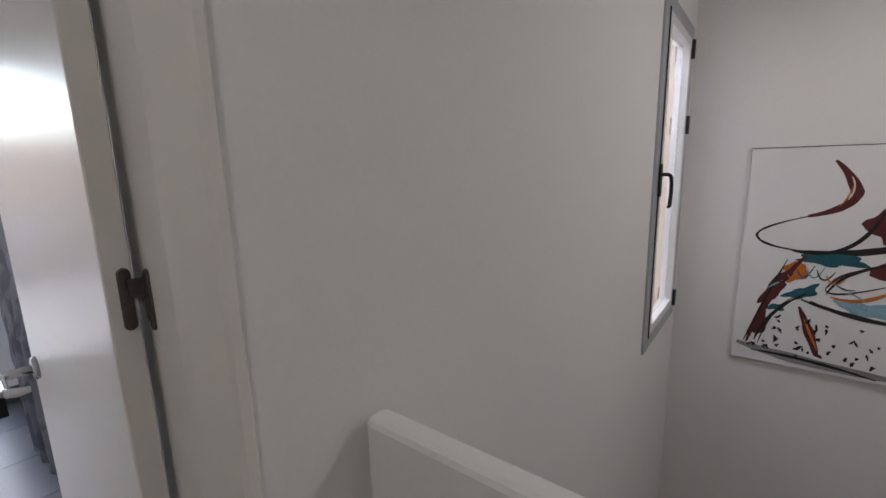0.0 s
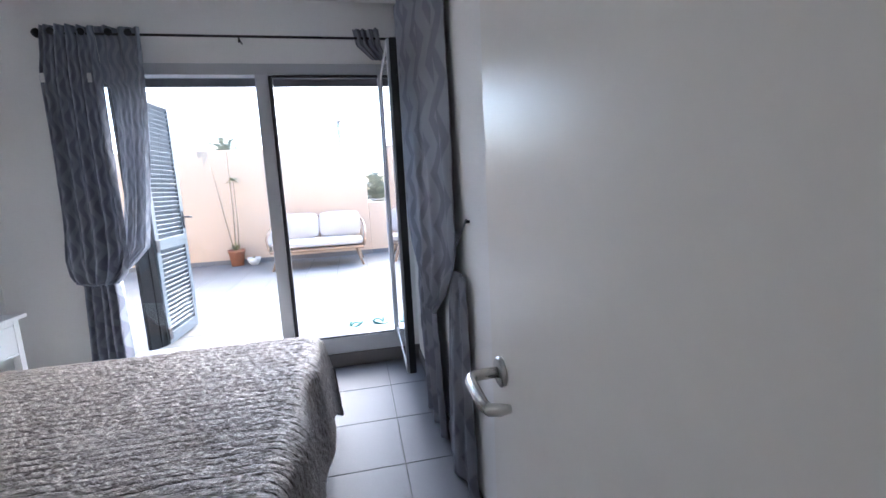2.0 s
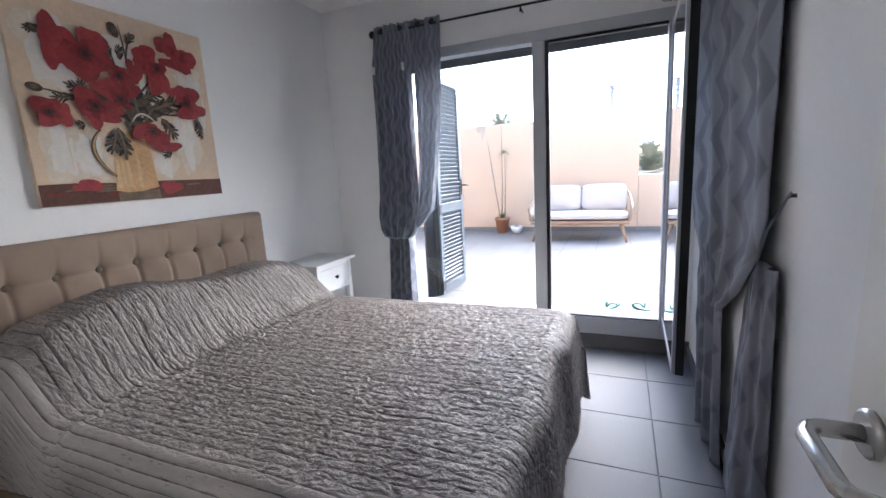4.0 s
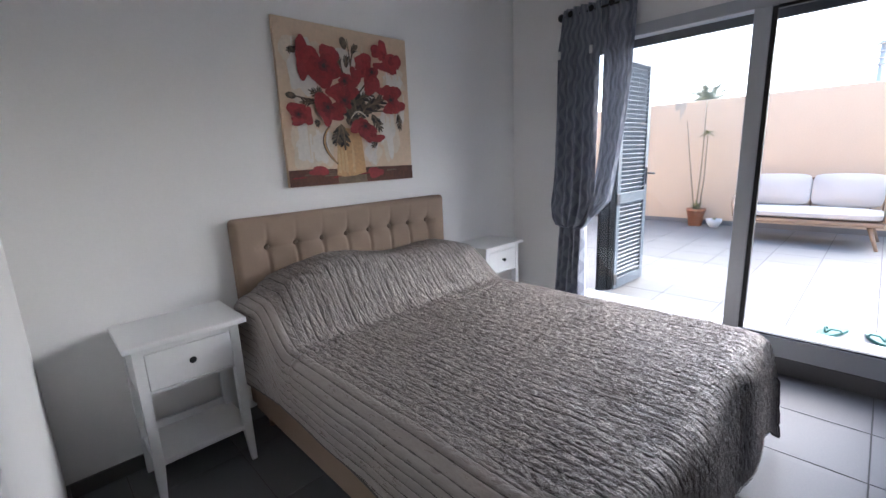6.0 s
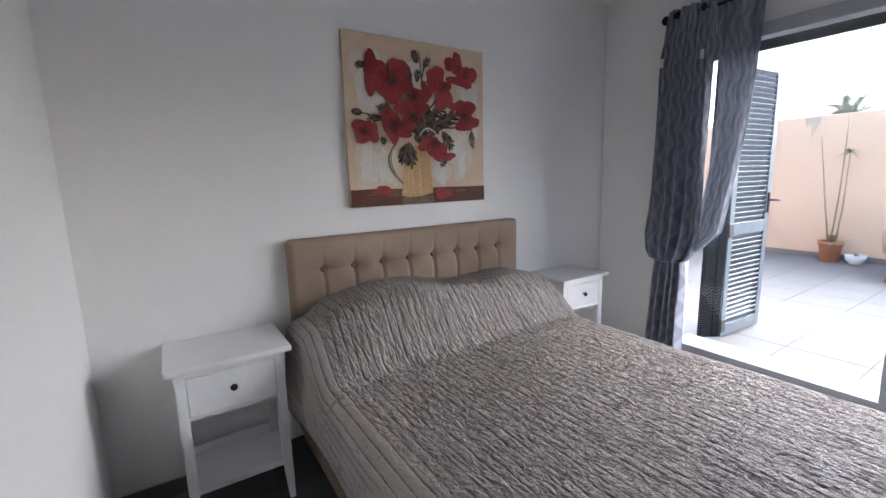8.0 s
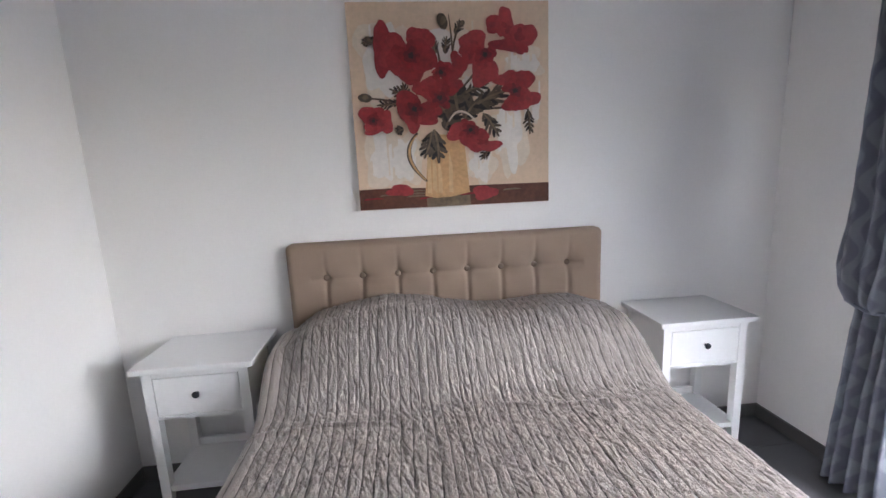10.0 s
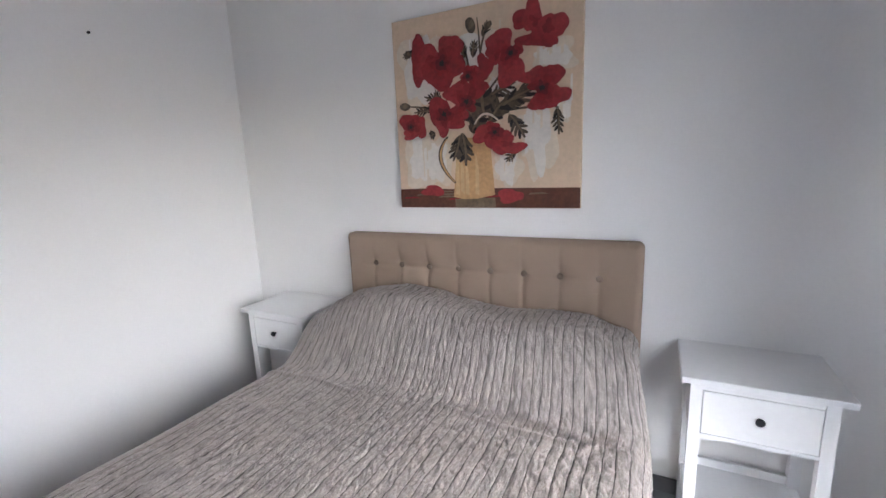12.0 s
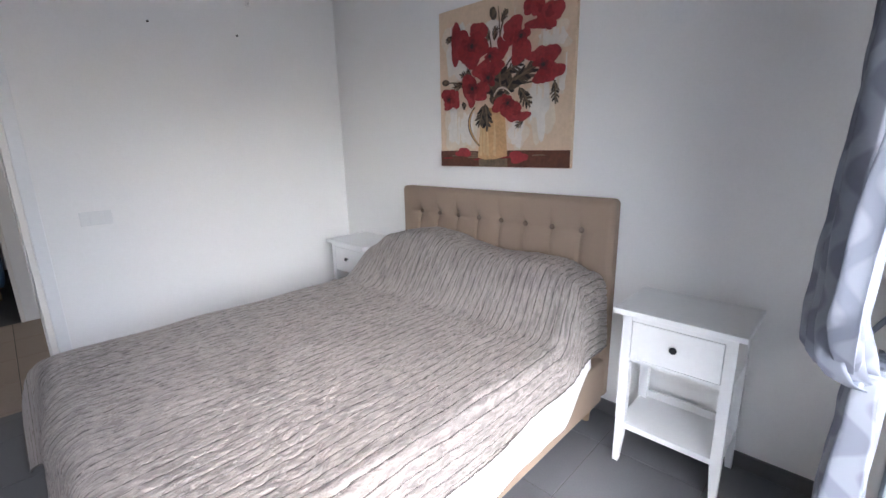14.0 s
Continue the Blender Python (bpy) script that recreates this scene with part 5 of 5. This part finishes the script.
def brush(name, pts, w, level, mat, label=""):
    """A brushed line on the bull canvas, thick in the middle; places in metres along the wall and up."""
    left, right, n = [], [], len(pts)
    for i, (u, v) in enumerate(pts):
        a, b = pts[max(0, i - 1)], pts[min(n - 1, i + 1)]
        d = math.hypot(b[0] - a[0], b[1] - a[1]) or 1
        nx, ny = -(b[1] - a[1]) / d, (b[0] - a[0]) / d
        q = w * (0.25 + 0.75 * math.sin(math.pi * (i + 0.5) / n)) * (1 + 0.35 * noise.noise((u * 20, v * 20, w * 90)))
        left.append((u + nx * q, v + ny * q))
        right.append((u - nx * q, v - ny * q))
    STROKES.append(name)
    return part(name, flat([(u, v - 0.2) for u, v in left + right[::-1]], -0.0304 - 0.0003 * level - 0.00003 * len(STROKES)), mat, bull, label)


def dab(cx, cz, rx, rz, seed, level, mat, turn=0.0):
    STROKES.append("dab")
    return part("paint_dab", flat([(u, v - 0.2) for u, v in blob(cx, cz, rx, rz, seed, 3, 0.7, 36, turn)], -0.0304 - 0.0003 * level - 0.00003 * len(STROKES)), mat, bull)


STROKES = []
MAROON, TEALP, ORANGE, SKYP, GREYP = paint("maroon_paint", (0.10, 0.015, 0.015)), paint("teal_paint", (0.015, 0.10, 0.13)), paint("orange_paint", (0.55, 0.16, 0.02)), paint("pale_blue_paint", (0.25, 0.42, 0.52)), paint("grey_wash_paint", (0.28, 0.27, 0.28))
brush("tail", curve((0.29, 1.45), (0.36, 1.38), (0.40, 1.27)) + curve((0.40, 1.26), (0.38, 1.17), (0.20, 1.125)), 0.024, 2, MAROON, "maroon brushed tail")
brush("tail_line", curve((0.22, 1.13), (-0.10, 1.03), (-0.02, 0.97)) + curve((-0.02, 0.965), (0.05, 0.92), (0.18, 0.915)), 0.008, 2, INK)
brush("bull_back", curve((0.16, 0.91), (0.40, 0.88), (0.75, 1.02)), 0.022, 3, INK)
for cx, cz, rx, rz, sd, mt, tr in ((0.33, 0.865, 0.15, 0.035, 1, TEALP, 0.0), (0.17, 0.78, 0.06, 0.05, 2, ORANGE, 0.6), (0.22, 0.655, 0.08, 0.035, 3, TEALP, 0.5), (0.53, 0.60, 0.12, 0.045, 4, SKYP, -0.1), (0.62, 1.05, 0.13, 0.16, 5, MAROON, 0.9), (0.09, 0.66, 0.035, 0.10, 6, MAROON, -0.5), (0.03, 0.42, 0.03, 0.09, 7, MAROON, -0.2), (0.75, 0.85, 0.18, 0.14, 8, MAROON, 0.2), (0.8, 0.62, 0.14, 0.08, 9, ORANGE, 0.2), (0.10, 0.54, 0.05, 0.02, 10, TEALP, 0.3)):
    dab(cx, cz, rx, rz, sd, 4, mt, tr)
brush("hind_leg", curve((0.22, 0.89), (0.06, 0.66), (-0.03, 0.28)), 0.018, 6, MAROON)
brush("hind_leg", curve((0.24, 0.65), (0.06, 0.52), (0.01, 0.30)), 0.010, 6, INK)
brush("belly", curve((0.22, 0.61), (0.42, 0.54), (0.70, 0.52)), 0.012, 6, INK)
brush("front_leg", curve((0.215, 0.563), (0.27, 0.44), (0.325, 0.27)) + [(0.345, 0.265), (0.35, 0.255)], 0.022, 6, MAROON)
brush("front_leg", curve((0.245, 0.49), (0.285, 0.40), (0.325, 0.30)), 0.006, 7, ORANGE)
brush("outline", curve((0.131, 0.853), (0.05, 0.62), (-0.045, 0.286)), 0.007, 7, INK)
brush("outline", curve((0.182, 0.618), (0.07, 0.52), (0.032, 0.283)), 0.006, 7, INK)
brush("outline", curve((0.264, 0.608), (0.41, 0.53), (0.62, 0.522)), 0.009, 7, INK)
brush("outline", curve((0.143, 0.913), (0.44, 0.85), (0.525, 1.173)), 0.012, 7, INK)
brush("outline", curve((0.324, 0.690), (0.36, 0.78), (0.449, 0.818)), 0.008, 7, MAROON)
brush("outline", curve((0.324, 0.690), (0.34, 0.63), (0.573, 0.740)), 0.006, 7, INK)
for k in range(9):
    q = k / 8
    brush("bristle_mark", curve((0.05 + 0.36 * q, 0.66 + 0.15 * math.sin(3 * q)), (0.08 + 0.36 * q, 0.69), (0.12 + 0.38 * q, 0.67 + 0.16 * math.sin(3 * q + 0.3)), 8), 0.005, 8, (SKYP, INK, ORANGE, TEALP)[k % 4])
brush("tail_light", curve((0.365, 1.36), (0.402, 1.30), (0.365, 1.225)), 0.005, 8, CANVAS)
brush("tail_light", curve((0.375, 1.30), (0.37, 1.24), (0.33, 1.185)), 0.004, 8, ORANGE)
brush("flank", curve((0.33, 0.66), (0.38, 0.82), (0.62, 0.88)), 0.009, 6, INK)
brush("flank", curve((0.35, 0.65), (0.48, 0.60), (0.62, 0.73)), 0.011, 6, ORANGE)
brush("ground_stroke", curve((-0.08, 0.27), (0.2, 0.20), (0.75, 0.20)), 0.030, 3, GREYP)
brush("ground_stroke", curve((0.0, 0.23), (0.3, 0.24), (0.6, 0.18)), 0.010, 4, INK)
random.seed(31)
for k in range(46):
    dab(random.uniform(-0.02, 0.70), random.uniform(0.24, 0.50), random.uniform(0.004, 0.010), random.uniform(0.006, 0.020), k, 5, INK, random.uniform(-1, 1))

# ---- hall things seen through the doorway ----
hd = structure("door_2", boxed((1.346, 1.514, -0.53, -0.50, 0, 2.09), (1.346, 1.514, 0.25, 0.28, 0, 2.09), (1.346, 1.514, -0.50, 0.25, 2.06, 2.09), bevel=0.003, segs=1), PAINT, "white painted door lining across the hall", "door frame")
part("latch_plate", boxed((1.40, 1.42, -0.501, -0.497, 0.98, 1.10)), DARK, hd)
part("latch_plate", boxed((1.44, 1.46, -0.501, -0.497, 0.50, 0.60)), DARK, hd)
bench = thing("blue_armchair", (2.6, -0.1, 0), "blue cloth armchair in the room across the hall", "armchair")
part("seat", cushion_bm(-0.35, 0.35, -0.35, 0.35, 0.12, 0.45, 0.02), BLUE, bench, "", True)
part("backrest", cushion_bm(0.25, 0.42, -0.35, 0.35, 0.46, 0.95, 0.02), BLUE, bench, "", True)
for x in (-0.28, 0.28):
    for y in (-0.28, 0.28):
        part("leg", tube(bmesh.new(), [(x, y, 0.13), (x, y, 0.0)], 0.02, 8), TEAK, bench)
# first lamp added unseen to brighten the jamb, second inferred from the painting's glare
for lx, ly, watts in ((0.25, -0.95, 0.48), (1.05, 1.9, 1.0)):
    lamp = thing("unseen_ceiling_light", (lx, ly, TOP), "small round white ceiling light added out of view in the hall", "ceiling light", "hall ceiling lights")
    part("ring", lathe(bmesh.new(), [(0.09, -0.02), (0.09, -0.001)], 24), PLASTIC, lamp)
    bulb = new("unseen_hall_bulb", bpy.data.lights.new("unseen_hall_bulb", "AREA"))
    bulb.data.shape, bulb.data.size, bulb.data.energy, bulb.data.color = "DISK", 0.15, watts, (1.0, 0.90, 0.81)
    bulb.matrix_world = look((lx, ly, TOP - 0.03), (lx, ly, 0))

# ---- floor pieces, last ----
tiles(floor, TILE, XW, XE, YS, YN, 0.0, 0.443, -2.982, -0.150)
tiles(floor, TILE, XE, HX, DY0, DY1, 0.0, 0.443, -2.982, -0.150)
tiles(hall_floor, HALL_TILE, HX, 1.36, -1.30, 0.19, 0.0, 0.443, 0, 0)
tiles(terrace, PATIO, TX, -4.105, -4.2, 2.2, 0.168, 0.45, -5.0, -0.62, 0.005)
